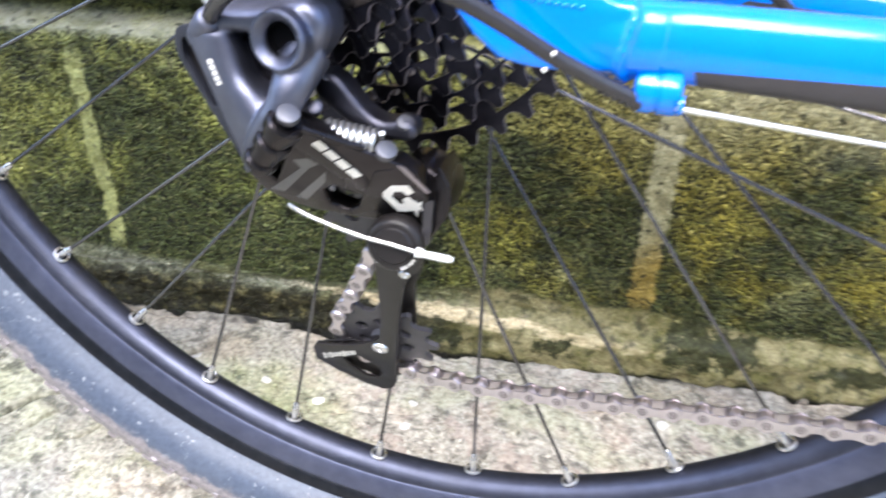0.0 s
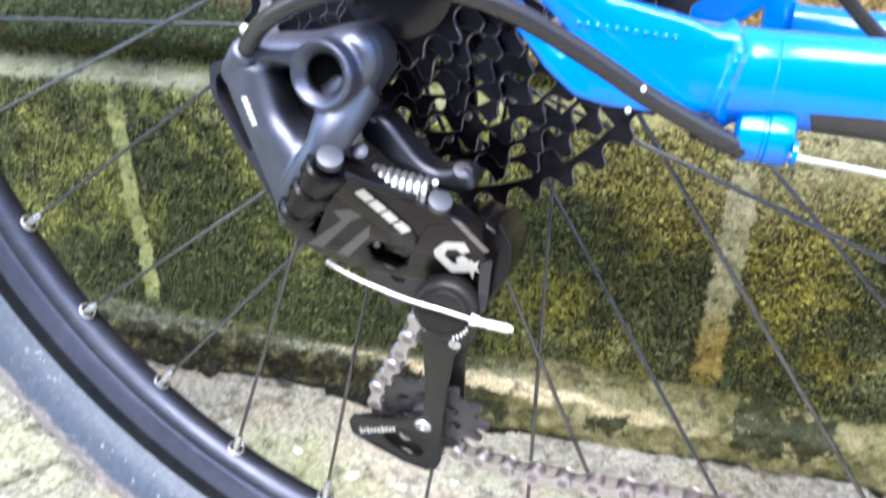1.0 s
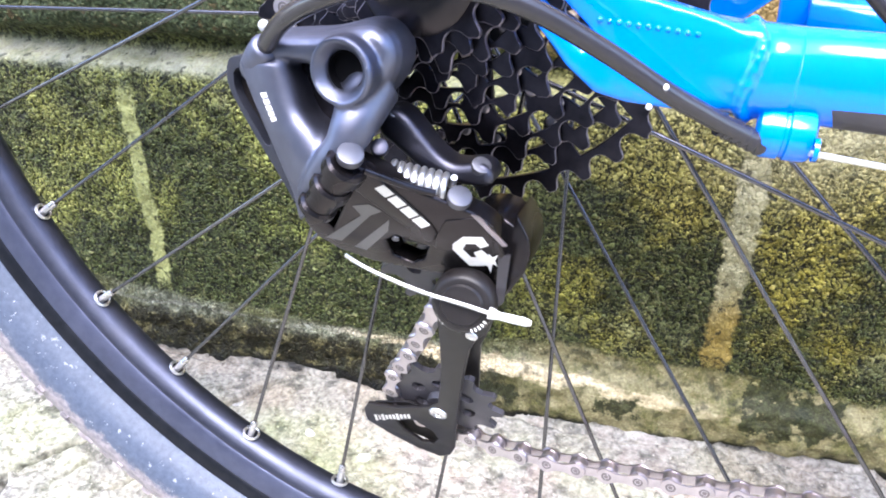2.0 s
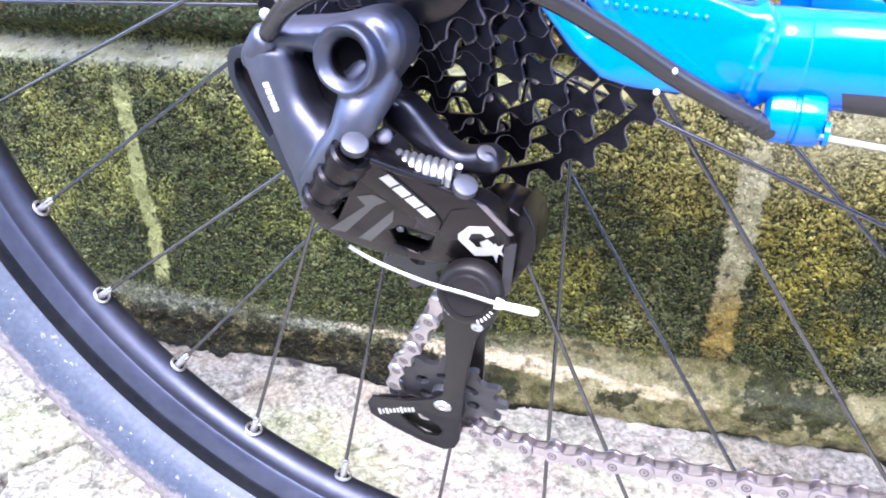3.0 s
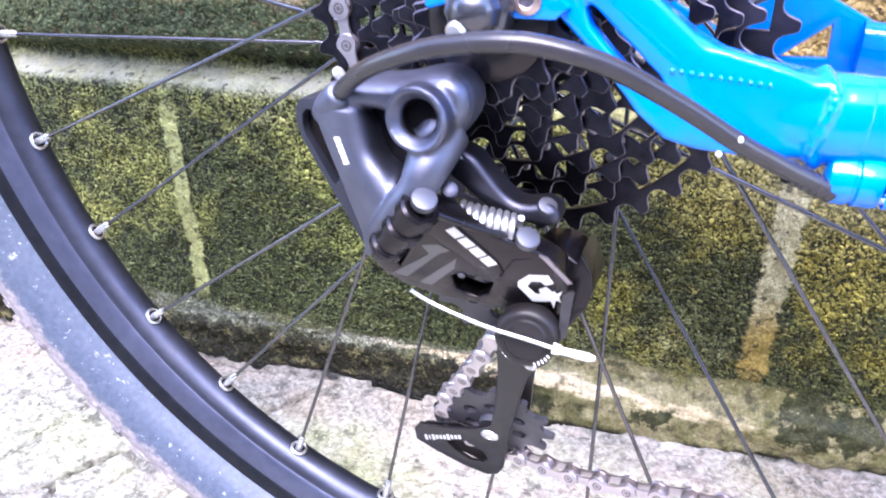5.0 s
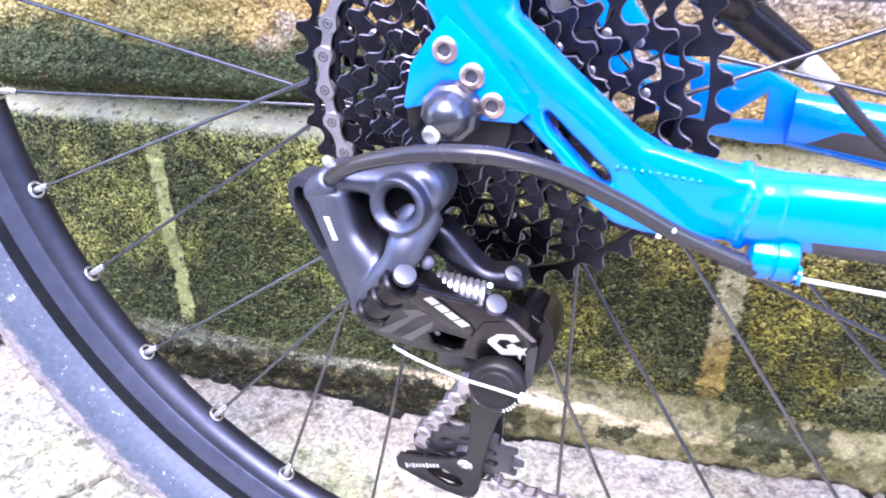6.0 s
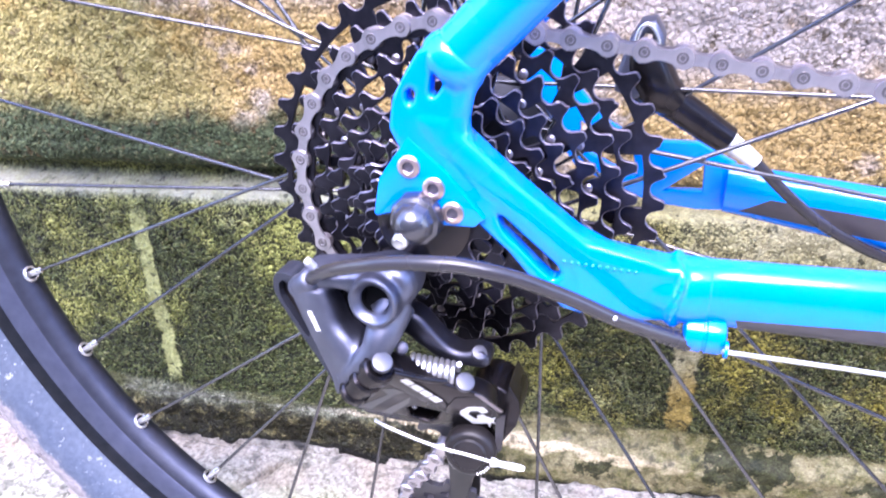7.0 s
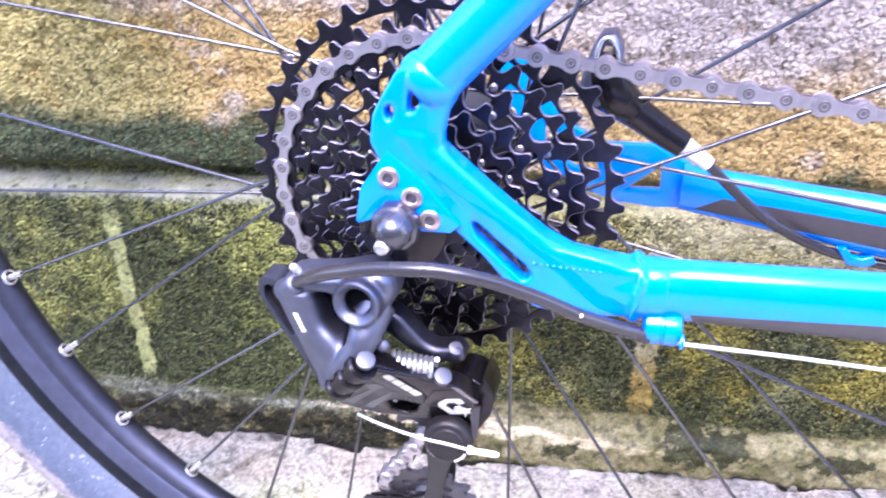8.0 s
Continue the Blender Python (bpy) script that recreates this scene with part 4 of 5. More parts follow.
def build_carrier(parent):
    """Arms that carry the large sprockets from the hub."""
    bm = bmesh.new()
    v = [bm.verts.new((w, COG_Y(0) * 0.001 + y, r)) for y in (0.0013, 0.0040) for r, w in ((0.014, 0.0045), (0.0625, 0.0024), (0.0625, -0.0024), (0.014, -0.0045))]
    for q in ((0, 1, 2, 3), (7, 6, 5, 4), (0, 4, 5, 1), (1, 5, 6, 2), (2, 6, 7, 3), (3, 7, 4, 0)):
        bm.faces.new([v[i] for i in q])
    bmesh.ops.recalc_face_normals(bm, faces=bm.faces)
    bmesh.ops.bevel(bm, geom=list(bm.edges), offset=0.0005, segments=1, profile=0.5, affect="EDGES", clamp_overlap=True)
    first = part("carrier_arm", bm, COG, parent, smooth=0)
    for k in range(7):
        ob = first if k == 0 else new("carrier_arm", first.data)
        ob.parent = parent
        ob.matrix_basis = Matrix.Rotation(2 * math.pi * (k + 0.3) / 7, 4, "Y")


def build_cassette():
    bm = bmesh.new()
    lathe(bm, [(0.0, 0.0735), (0.011, 0.0735), (0.0165, 0.0725), (0.0175, 0.0715), (0.0155, 0.066), (0.0155, 0.028), (0.0, 0.028)], steps=36)
    body = part("cassette", bm, GLOSS, bike, "black steel cassette of eleven open sprockets")
    for k in range(len(TEETH)):
        build_sprocket(k, body)
    build_carrier(body)
    return body


build_tyre()
build_knobs()
build_rim()
build_spokes()
build_hub()
build_cassette()


# ---------------------------------------------------------------- frame
def squarish(bm, stations, sides=32, power=2.25):
    """A tube of rounded-square section along stations of (x, y, z, half depth in y, half height in z), in mm."""
    rings = []
    for x, y, z, hy, hz in stations:
        ring = []
        for j in range(sides):
            a = 2 * math.pi * j / sides
            c, s = math.cos(a), math.sin(a)
            cy = math.copysign(abs(c) ** (2 / power), c)
            sz = math.copysign(abs(s) ** (2 / power), s)
            ring.append(bm.verts.new((x * 0.001, (y + hy * cy) * 0.001, (z + hz * sz) * 0.001)))
        rings.append(ring)
    for a, b in zip(rings, rings[1:]):
        for j in range(sides):
            bm.faces.new((a[j - 1], a[j], b[j], b[j - 1]))
    bm.faces.new(rings[0])
    bm.faces.new(rings[-1][::-1])
    bmesh.ops.recalc_face_normals(bm, faces=bm.faces)
    return bm


def stay_stations(a, b, n=40):
    return [[p + (q - p) * k / n for p, q in zip(a, b)] for k in range(n + 1)]


def two_tone(bm, x0, low, rise, slant=0.35, bottom=-99.0):
    """Gives the dark second paint to the lower side, below a straight edge that begins in a slanted point."""
    top = ((x0 * 0.001, 0, low * 0.001), Vector((-rise, 0, 1)).normalized())
    tip = ((x0 * 0.001, 0, low * 0.001), Vector((1, 0, slant)).normalized())
    base = ((0, 0, bottom * 0.001), Vector((0.052, 0, 1)).normalized())
    for co, no in (top, tip, base):
        bmesh.ops.bisect_plane(bm, geom=bm.verts[:] + bm.edges[:] + bm.faces[:], dist=1e-6, plane_co=co, plane_no=no)
    for f in bm.faces:
        c = f.calc_center_median() - Vector(top[0])
        over = f.calc_center_median() - Vector(base[0])
        if c.dot(top[1]) < 0 and c.dot(tip[1]) > 0 and over.dot(base[1]) > 0:
            f.material_index = 1


def build_frame():
    bm = bmesh.new()
    stations = stay_stations((82, -62.2, -18.9, 8.6, 11.6), (300, -34, -27, 9.5, 16.5), 90)
    for st in stations:
        st[3] += 2.0 * math.exp(-((st[0] - 92) / 9) ** 2)
    squarish(bm, stations)
    two_tone(bm, 110, -26.0, 0.006)
    part("chainstay", bm, [BLUE, DARK_PAINT], bike, "glossy blue chainstay with a dark matte underside")
    bm = bmesh.new()
    squarish(bm, stay_stations((112, 65, -24.5, 8.5, 12.3), (300, 28, -34.5, 9.5, 18.0), 80))
    two_tone(bm, 132, -24.6, -0.02, -1.5, -27.0)
    part("chainstay", bm, [BLUE, DARK_PAINT], bike, "glossy blue far chainstay with a dark matte underside")

    for y0, y1, label in ((-70, -48, "glossy blue round seatstay"), (64, 44, "glossy blue far seatstay")):
        bm = bmesh.new()
        tube(bm, [Vector((9.4 + 0.696 * s, y0 + (y1 - y0) * s / 260, 55.3 + 0.718 * s)) * 0.001 for s in (2, 12, 40, 90, 150, 260)], 0.0105, 32, flat=0.80)
        part("seatstay", bm, BLUE, bike, label)

    outline = [(0.4, 61), (-3.9, 54), (-8.3, 45.6), (-9.8, 35.1), (-6.0, 28), (2, 22), (10, 13), (20.7, 3.2), (31.6, -6.5), (43.9, -20.6), (51.8, -26.9), (60, -28.8), (73.2, -29.4),
               (83.4, -28.5), (89, -26), (89, -9), (78.8, -5.5), (58.3, -1), (32.9, 19), (13.3, 36), (13.5, 47.1), (20, 56), (9.5, 65.4)]
    slot = [(27, 7.5), (29.6, 6.4), (48.8, -10.3), (50.6, -13.6), (48, -16.4), (44.5, -13.5), (29.3, 1.4)]
    window = [(5.3, 55.5), (10.3, 54.9), (8.2, 49.7), (6.6, 47), (4.1, 46.5)]
    small = [(-3.5, 48.4), (-1.8, 49), (-0.6, 47.8), (-1.1, 44.5), (-2.4, 43.3), (-3.6, 45)]
    bm = bmesh.new()
    slab(bm, outline, (-77.6, 0.08, 0), 9, 1.2, 2, holes=(slot, window, small))
    arm = [(13.0, 41), (14.5, 35.5), (23, 27.8), (32.9, 19.2), (45, 9.2), (55, 1.4), (65, -3.6), (78, -6.0), (90, -7.6), (90, -29), (73, -29.2), (60, -28.4), (54.5, -25.5), (53.2, -14), (51.6, -10.8), (48.8, -9.6), (40, -1.9), (29.8, 7.0), (27, 9.0), (16, 19),
           (5, 29.5), (-1.5, 37.5), (-0.5, 42)]
    slab(bm, arm, (-78.3, 0.084, 0), 15, 3.6, 4)
    socket = [Vector((9.4 + 0.696 * s, -70 + 22 * s / 260, 55.3 + 0.718 * s)) * 0.001 for s in (-3.6, -2, 0, 2.5, 4.5, 6.5)]
    tube(bm, socket, [0.0092, 0.0108, 0.0118, 0.0119, 0.0115, 0.0106], 32, flat=0.82)
    line = smooth_line(mm([(20, -70, 60), (16.6, -71.5, 53), (14.6, -72, 46), (12.8, -71.5, 37), (12.5, -71, 33)]), 6)
    tube(bm, line, [0.0060 - 0.0020 * math.sin(math.pi * k / (len(line) - 1)) for k in range(len(line))], 16)
    # start of the chainstay with its rippled weld
    squarish(bm, [(80, -62.4, -18.8, 9.4, 11.5), (86, -61.7, -19.1, 10.3, 12.0), (90, -61.2, -19.2, 10.55, 12.1), (96, -60.4, -19.4, 10.45, 12.15), (101, -59.8, -19.6, 9.9, 12.0)])
    ring = []
    for j in range(65):
        a = 2 * math.pi * j / 64
        c, s = math.cos(a), math.sin(a)
        ring.append(Vector((89.5 + 1.4 * math.sin(3 * a), -61.3 + 10.7 * math.copysign(abs(c) ** 0.77, c), -19.2 + 12.2 * math.copysign(abs(s) ** 0.77, s))) * 0.001)
    tube(bm, ring, [0.0011 + 0.0006 * (j % 2) for j in range(65)], 10, cap=False)
    dropout = cast(part("dropout", bm, BLUE, bike, "glossy blue forged dropout with cut windows", smooth=0), 0.0007, 9)

    bm = bmesh.new()
    bmesh.ops.create_icosphere(bm, subdivisions=2, radius=0.0008)
    bead = part("weld_bead", bm, BLUE, dropout, smooth=70)
    for k in range(11):
        ob = bead if k == 0 else new("weld_bead", bead.data)
        ob.parent = dropout
        ob.matrix_basis = Matrix.Translation((0.0515 + 0.0024 * k, -0.0737 + 0.00020 * k, -0.0080 - 0.00018 * k))

    hanger = [(-3, 33), (-8, 26), (-13.9, 17.3), (-16.4, 3.9), (-15, 2.9), (-10, 4.6), (-7, 9), (-3.1, 11.6), (0.5, 11.2), (3.4, 8.8), (7, 3.5), (9.8, 2.2), (20.7, 2.6), (24, 6), (10, 22)]
    bm = bmesh.new()
    slab(bm, hanger, (-78.2, 0, 0), 4.5, 0.9, 2)
    hang = part("derailleur_hanger", bm, BLUE, bike, "blue bolted derailleur hanger plate", smooth=40)
    bm = bmesh.new()
    lathe(bm, [(0.0, 0.0002), (0.0018, 0.0002), (0.0020, 0.0009), (0.0023, 0.0011), (0.0034, 0.0009), (0.0040, 0.0004), (0.0041, -0.0022)], steps=24)
    # socket floors take a dimmer steel, their shade put into the colour
    for f in bm.faces:
        c = f.calc_center_median()
        f.material_index = int(math.hypot(c.x, c.z) < 0.0019)
    first = None
    for x, z in ((-2.6, 22.6), (6.2, 15.6), (12.9, 7.4)):
        if first is None:
            ob = first = part("bolt", bm, [BOLT, COG_EDGE], hang, "pale countersunk hex bolt")
        else:
            ob = new("bolt", first.data)
            ob.parent = hang
            tagged(ob, "pale countersunk hex bolt")
        ob.matrix_basis = pose(x * 0.001, -0.0784, z * 0.001)

    # far side dropout
    bm = bmesh.new()
    slab(bm, [(11, 38), (28, 37), (38, 19), (50, 5), (70, -5), (97, -4), (116, -13), (120, -37), (100, -38.5), (78, -37), (58, -30), (38, -21), (28, -8), (22, 10), (10, 22)], (66, 0, 0), 8, 1.5, 2,
         holes=([(84, -29.5), (101, -15), (102, -28.5)], [(39, 3), (52, -5), (66, -11), (70, -24), (56, -19), (40, -11)]))
    part("dropout", bm, BLUE, bike, "blue far dropout with triangular window", smooth=40)

    # cable stop under the chainstay
    bm = bmesh.new()
    barrel = [(0.0, -7.2), (5.2, -7.2), (6.6, -6.4), (7.1, -4.6), (7.1, -0.9), (6.5, -0.5), (6.5, 0.3), (7.1, 0.7), (7.1, 5.0), (6.7, 6.4), (5.4, 7.2), (0.0, 7.2)]
    lathe(bm, [(r * 0.001, h * 0.001) for r, h in barrel], centre=(0.1006, -0.0646, -0.0336), axis=(1, 0.05, -0.03), steps=36)
    stop = part("cable_stop", bm, BLUE, bike, "blue brazed cable stop", smooth=40)
    bm = bmesh.new()
    for x, r in ((107.4, 3.0),):
        lathe(bm, [(r * 0.0010, 0.0), (r * 0.0010, 0.0012), (r * 0.00072, 0.0014), (0.0009, 0.0004)], centre=(x * 0.001, -0.0712, -0.0352), axis=(1, 0, 0), steps=18)
    part("stop_mouth", bm, BLUE, stop)


def build_axle():
    bm = bmesh.new()
    lathe(bm, [(0.0, 0.0150), (0.0028, 0.0146), (0.0052, 0.0130), (0.0069, 0.0104), (0.0076, 0.0074), (0.0090, 0.0066), (0.0096, 0.0046), (0.0096, 0.0), (0.0, 0.0)], centre=(0.0006, -0.0768, 0.0048), steps=10)
    nut = part("axle_nut", bm, SILVER_DARK, bike, "dark silver faceted axle end nut", smooth=30)
    bm = bmesh.new()
    lathe(bm, [(0.0, 0.0045), (0.0018, 0.0042), (0.0028, 0.003), (0.003, 0.0), (0.0, 0.0)], centre=(-0.0022, -0.0880, 0.0), steps=16)
    part("adjuster_screw", bm, SILVER, nut)


# ---------------------------------------------------------------- chain
def link_bm(outer):
    """One chain link along +x, 12.7 mm between its pins, with waisted plates."""
    bm = bmesh.new()
    y = 2.75 if outer else 1.75
    for side in (-1, 1):
        top = []
        for x in range(0, 13):
            u = x / 12
            end = abs(u - 0.5) * 2
            top.append((12.7 * u, 2.0 + 2.15 * end**2))
        left = [(4.15 * math.cos(a), 4.15 * math.sin(a)) for a in [math.radians(262 - 164 * k / 8) for k in range(9)]]
        right = [(12.7 + 4.15 * math.cos(a), 4.15 * math.sin(a)) for a in [math.radians(82 - 164 * k / 8) for k in range(9)]]
        upper = [p for p in top if 1.2 < p[0] < 11.5]
        lower = [(x, -z) for x, z in upper[::-1]]
        ring = left + upper + right + lower
        v = [bm.verts.new((x * 0.001, (side * y) * 0.001, z * 0.001)) for x, z in ring]
        w = [bm.verts.new((x * 0.001 * 0.97 + 0.0002, (side * (y + 0.9)) * 0.001, z * 0.00094)) for x, z in ring]
        bm.faces.new(v)
        bm.faces.new(w[::-1])
        for k in range(len(v)):
            bm.faces.new((v[k], v[k - 1], w[k - 1], w[k]))
    for x in (0.0, 12.7):
        half = 3.80 if outer else 1.75
        before = set(bm.faces)
        lathe(bm, [(0.0, half * 0.001 - 0.0001), (0.0009, half * 0.001 - 0.0001), (0.0011, half * 0.001 - 0.0003), (0.0013, half * 0.001), (0.0020, half * 0.001), (0.0022, half * 0.001 - 0.0003), (0.0022, -half * 0.001), (0.0, -half * 0.001)], centre=(x * 0.001, 0, 0), steps=14)
        for f in set(bm.faces) - before:
            f.material_index = 1
        if not outer:
            lathe(bm, [(0.0018, 0.0017), (0.00385, 0.0017), (0.00385, -0.0017), (0.0018, -0.0017)], centre=(x * 0.001, 0, 0), steps=14)
    bmesh.ops.recalc_face_normals(bm, faces=bm.faces)
    return bm


def lay_chain(pins, start, masters, lean_of=lambda k: 0.0):
    """Links from pin to pin; inner and outer links by turns."""
    for k, (a, b) in enumerate(zip(pins, pins[1:])):
        d = b - a
        x = d.normalized()
        y = Vector((0, math.cos(lean_of(k)), math.sin(lean_of(k))))
        z = x.cross(y).normalized()
        y = z.cross(x)
        m = Matrix((x, y, z)).transposed().to_4x4()
        m.translation = a
        kind = (k + start) % 2
        ob = new("chain_link", masters[kind])
        ob.parent = bike
        ob.matrix_basis = m


def build_chain():
    masters = []
    for outer in (False, True):
        ob = part("chain_link", link_bm(outer), [CHAIN, CHAIN_PIN], bike, smooth=40)
        masters.append(ob.data)
        bpy.data.objects.remove(ob)
    y32 = COG_Y(2)
    r = pitch_radius(32)
    pins = []
    run = Vector((math.cos(math.radians(-6.3)), -0.028, math.sin(math.radians(-6.3)))).normalized()
    first = Vector((-r * math.sin(math.radians(5.5 - 11.25)), y32, r * math.cos(math.radians(5.5 - 11.25))))
    pins += [first + run * 12.7 * k for k in range(22, 0, -1)]
    for k in range(-1, 14):
        a = math.radians(5.5 + 11.25 * k)
        pins.append(Vector((-r * math.sin(a), y32, r * math.cos(a))))
    pins = [p * 0.001 for p in pins]
    lay_chain(pins, 1, masters)
    # from the guide pulley down behind the cage, round the lower pulley and forward
    line = [Vector((x, y, z)) for x, y, z in ((2, -52, -117), (-1.2, -48.5, -124.2), (-8.5, -41.5, -139), (-17, -33.5, -155.5), (-25, -26.6, -169.5))]
    c, rp = Vector((-3.2, -22.6, -180.0)), 24.5
    for deg in range(160, 281, 8):
        a = math.radians(deg)
        line.append(c + Vector((rp * math.cos(a), -0.44 * rp * math.sin(a), rp * math.sin(a))))
    line += [Vector((19, -17.5, -203.0)), Vector((60, -23.5, -196.7)), Vector((155.6, -26.8, -181.5)), Vector((300, -31, -158.0))]
    dense = smooth_line(line, 24)
    pins, last = [dense[0]], dense[0]
    for p in dense:
        while (p - last).length >= 12.7:
            last = last + (p - last).normalized() * 12.7
            pins.append(last)
    lay_chain([p * 0.001 for p in pins], 0, masters, lambda k: 0.12 if k < 11 else 0.0)


# ---------------------------------------------------------------- rear derailleur
BODY_PLANE = (-119.2, 0.151, -0.531)
CAGE_PLANE = (-117.1, 0.0, -0.476)


def on(p, plane, lift=0.0):
    return Vector((p[0], lean(p, plane) - lift, p[1])) * 0.001


def normal_of(plane):
    return Vector((plane[1], -1, plane[2])).normalized()


def decal(name, outline, plane, material, parent, lift=0.15, thick=0.3, label="", round_steps=0):
    bm = bmesh.new()
    slab(bm, outline, (plane[0] - lift, plane[1], plane[2]), thick, 0, round_steps=round_steps)
    return part(name, bm, material, parent, label, smooth=0)


def pin_head(name, p, axis, radius, parent, material, height=1.2, label=""):
    bm = bmesh.new()
    r, h = radius * 0.001, height * 0.001
    lathe(bm, [(0.0, h), (r * 0.80, h), (r * 0.95, h * 0.75), (r, h * 0.35), (r, -0.0018), (0.0, -0.0018)], centre=p, axis=axis, steps=20)
    return part(name, bm, material, parent, label)


def build_derailleur():
    # mounting knuckle with its socket
    cb = bmesh.new()
    c = Vector((-12.8, -92.5, -24.4)) * 0.001
    lathe(cb, [(0.0, -0.0165), (0.0056, -0.0165), (0.0056, -0.0024), (0.0084, 0.0008), (0.0091, 0.0006), (0.0096, -0.0008), (0.0098, -0.009), (0.0098, -0.022), (0.0, -0.022)], centre=c, axis=(-0.06, -1, 0.05), steps=40)
    bridge = [(-46.5, -24.5), (-43.9, -19.6), (-36.5, -17.6), (-22.4, -15.8), (-12.2, -12.8), (-4.9, -12.4), (-0.1, -16.7), (0.3, -24.1), (-4, -31), (-12, -34.5), (-20, -31.5), (-26, -26), (-36, -26.2)]
    bridge = [(p.x, p.z) for p in smooth_line([Vector((x, 0, z)) for x, z in bridge + bridge[:1]], 4)[:-1]]
    bore = [(-12.8 + 6.0 * math.cos(2 * math.pi * k / 28), -24.1 + 6.0 * math.sin(2 * math.pi * k / 28)) for k in range(28)]
    for d, y in ((0.0, -82.2), (0.6, -84.4), (1.4, -86.0), (2.6, -87.2)):
        slab(cb, inset(bridge, d), (y, 0.02, 0.0), 12, 0.4, 1, holes=(bore,))
    rows = [[(-49.2, -85.5, -26.1), (-39, -89.5, -24.9), (-33.1, -87, -25.3), (-32.1, -77, -28.1)],
            [(-47.5, -85.5, -32.3), (-37.7, -89.5, -30.0), (-31.6, -87, -29.8), (-29.5, -77, -32.1)],
            [(-42.9, -86, -43.0), (-34, -90, -39.4), (-28.7, -87.5, -37.8), (-26.6, -78, -39.4)],
            [(-39.3, -86, -51.6), (-30.3, -91, -46.4), (-24.6, -90, -43.7), (-21.5, -84, -43.4)],
            [(-36.8, -85.5, -58.8), (-28.9, -91, -53.3), (-23.9, -92, -49.7), (-20.1, -90, -46.6)],
            [(-35.1, -84, -65.8), (-29.4, -89, -61.4), (-25.1, -91, -57.3), (-21.4, -91.5, -53.1)],
            [(-35.6, -80, -77.5), (-31.1, -84, -73.1), (-27.8, -86, -69.8), (-25.2, -87, -67.0)]]
    across = [smooth_line(mm(r), 6) for r in rows]
    grid = list(zip(*[smooth_line(list(c), 6) for c in zip(*across)]))
    bm = bmesh.new()
    front = [[bm.verts.new(p) for p in r] for r in grid]
    for r, q in zip(front, front[1:]):
        for k in range(len(r) - 1):
            bm.faces.new((r[k], q[k], q[k + 1], r[k + 1]))
    made = bmesh.ops.extrude_face_region(bm, geom=list(bm.faces))
    bmesh.ops.translate(bm, verts=[v for v in made["geom"] if isinstance(v, bmesh.types.BMVert)], vec=(0, 0.009, 0))
    bmesh.ops.recalc_face_normals(bm, faces=bm.faces)
    sharp = [e for e in bm.edges if len(e.link_faces) == 2 and e.calc_face_angle(0) > 0.7]
    bmesh.ops.bevel(bm, geom=sharp, offset=0.0014, segments=3, profile=0.5, affect="EDGES", clamp_overlap=True)
    add = bpy.data.meshes.new("shell_shape")
    bm.to_mesh(add)
    bm.free()
    cb.from_mesh(add)
    bpy.data.meshes.remove(add)
    neck = smooth_line(mm([(-9, -80, -30), (-10, -85, -35.5), (-11, -89, -40), (-13, -91, -45.2), (-17.5, -91.5, -50.6), (-23.6, -90, -58.2), (-27.4, -88, -64.1)]), 5)
    tube(cb, neck, [0.0084 - 0.0050 * min(1.0, k / 27) for k in range(len(neck))], 20)
    body = cast(part("rear_derailleur", cb, BODY, bike, "black rear derailleur with grey printing, hanging from the hanger", smooth=0), 0.00065, 10)

    def piece(name, outline, plane, depth, bevel, material=BODY, label="", steps=4, holes=(), parent=None, segments=4):
        b = bmesh.new()
        slab(b, outline, plane, depth, bevel, segments, round_steps=steps, holes=holes)
        return part(name, b, material, parent or body, label, smooth=50)

    bm = bmesh.new()
    # near-black lining and floor: the deep hole's shade put into the colour
    lathe(bm, [(0.0, -0.0062), (0.0052, -0.0062), (0.0052, -0.0034), (0.0060, -0.0034), (0.0060, -0.018), (0.0, -0.018)], centre=c, axis=(-0.06, -1, 0.05), steps=36)
    part("bolt_socket", bm, SOCKET, body, "bolt socket blackened for the shade of a deep hole", smooth=50)

    piece("shell_rim", [(-64, -32.5), (-61, -29), (-53, -28.5), (-49, -38), (-43.4, -50), (-36.5, -63), (-31, -73), (-32.6, -78.5), (-37.5, -76.5), (-45.5, -66), (-55.5, -53), (-64, -40)],
          (-94.5, -0.317, -0.095), 12, 2.4, RIM_SLATE, "black rim of the shell",
          holes=([(-61, -34), (-58.5, -32), (-55, -33.5), (-51.5, -41), (-47, -51), (-49.5, -56), (-54, -50.5), (-61, -40.5)],))
    piece("shell_hollow", [(-62, -34), (-59, -31), (-54, -32), (-50, -42), (-45, -51), (-49, -58), (-55, -52), (-62, -41)], (-90.5, -0.317, -0.095), 6, 0.6, CAGE)
    piece("hollow_web", [(-40, -27), (-30, -21), (-20, -20), (-12, -33), (-10, -42), (-18, -54), (-26, -62), (-33, -48)], (-79, 0, 0), 6, 1.0, GLOSS)

    # outer link of the parallelogram, with its printing
    main = [(-28.3, -65.8), (-23.2, -56.5), (-16.8, -51.5), (-11.5, -47.2), (-5.1, -50.3), (5, -55.5), (17, -60.7), (23.2, -63.3), (28.6, -68.2), (31.2, -81.4), (29.2, -97.5), (26.6, -102.6), (19.7, -97.2),
            (12.9, -93.0), (3.7, -92.8), (-12.8, -90.7), (-23.1, -86.6), (-29.2, -81.6), (-31.7, -74.7)]
    slot_a = [(-25.4, -72.9), (-19.5, -64.0), (-16.6, -66.6), (-22.6, -76.6)]
    slot_b = [(-6.3, -79.5), (-2.5, -76.8), (7.2, -80.2), (4.6, -86.6), (0.4, -88.6), (-5.5, -86.2)]
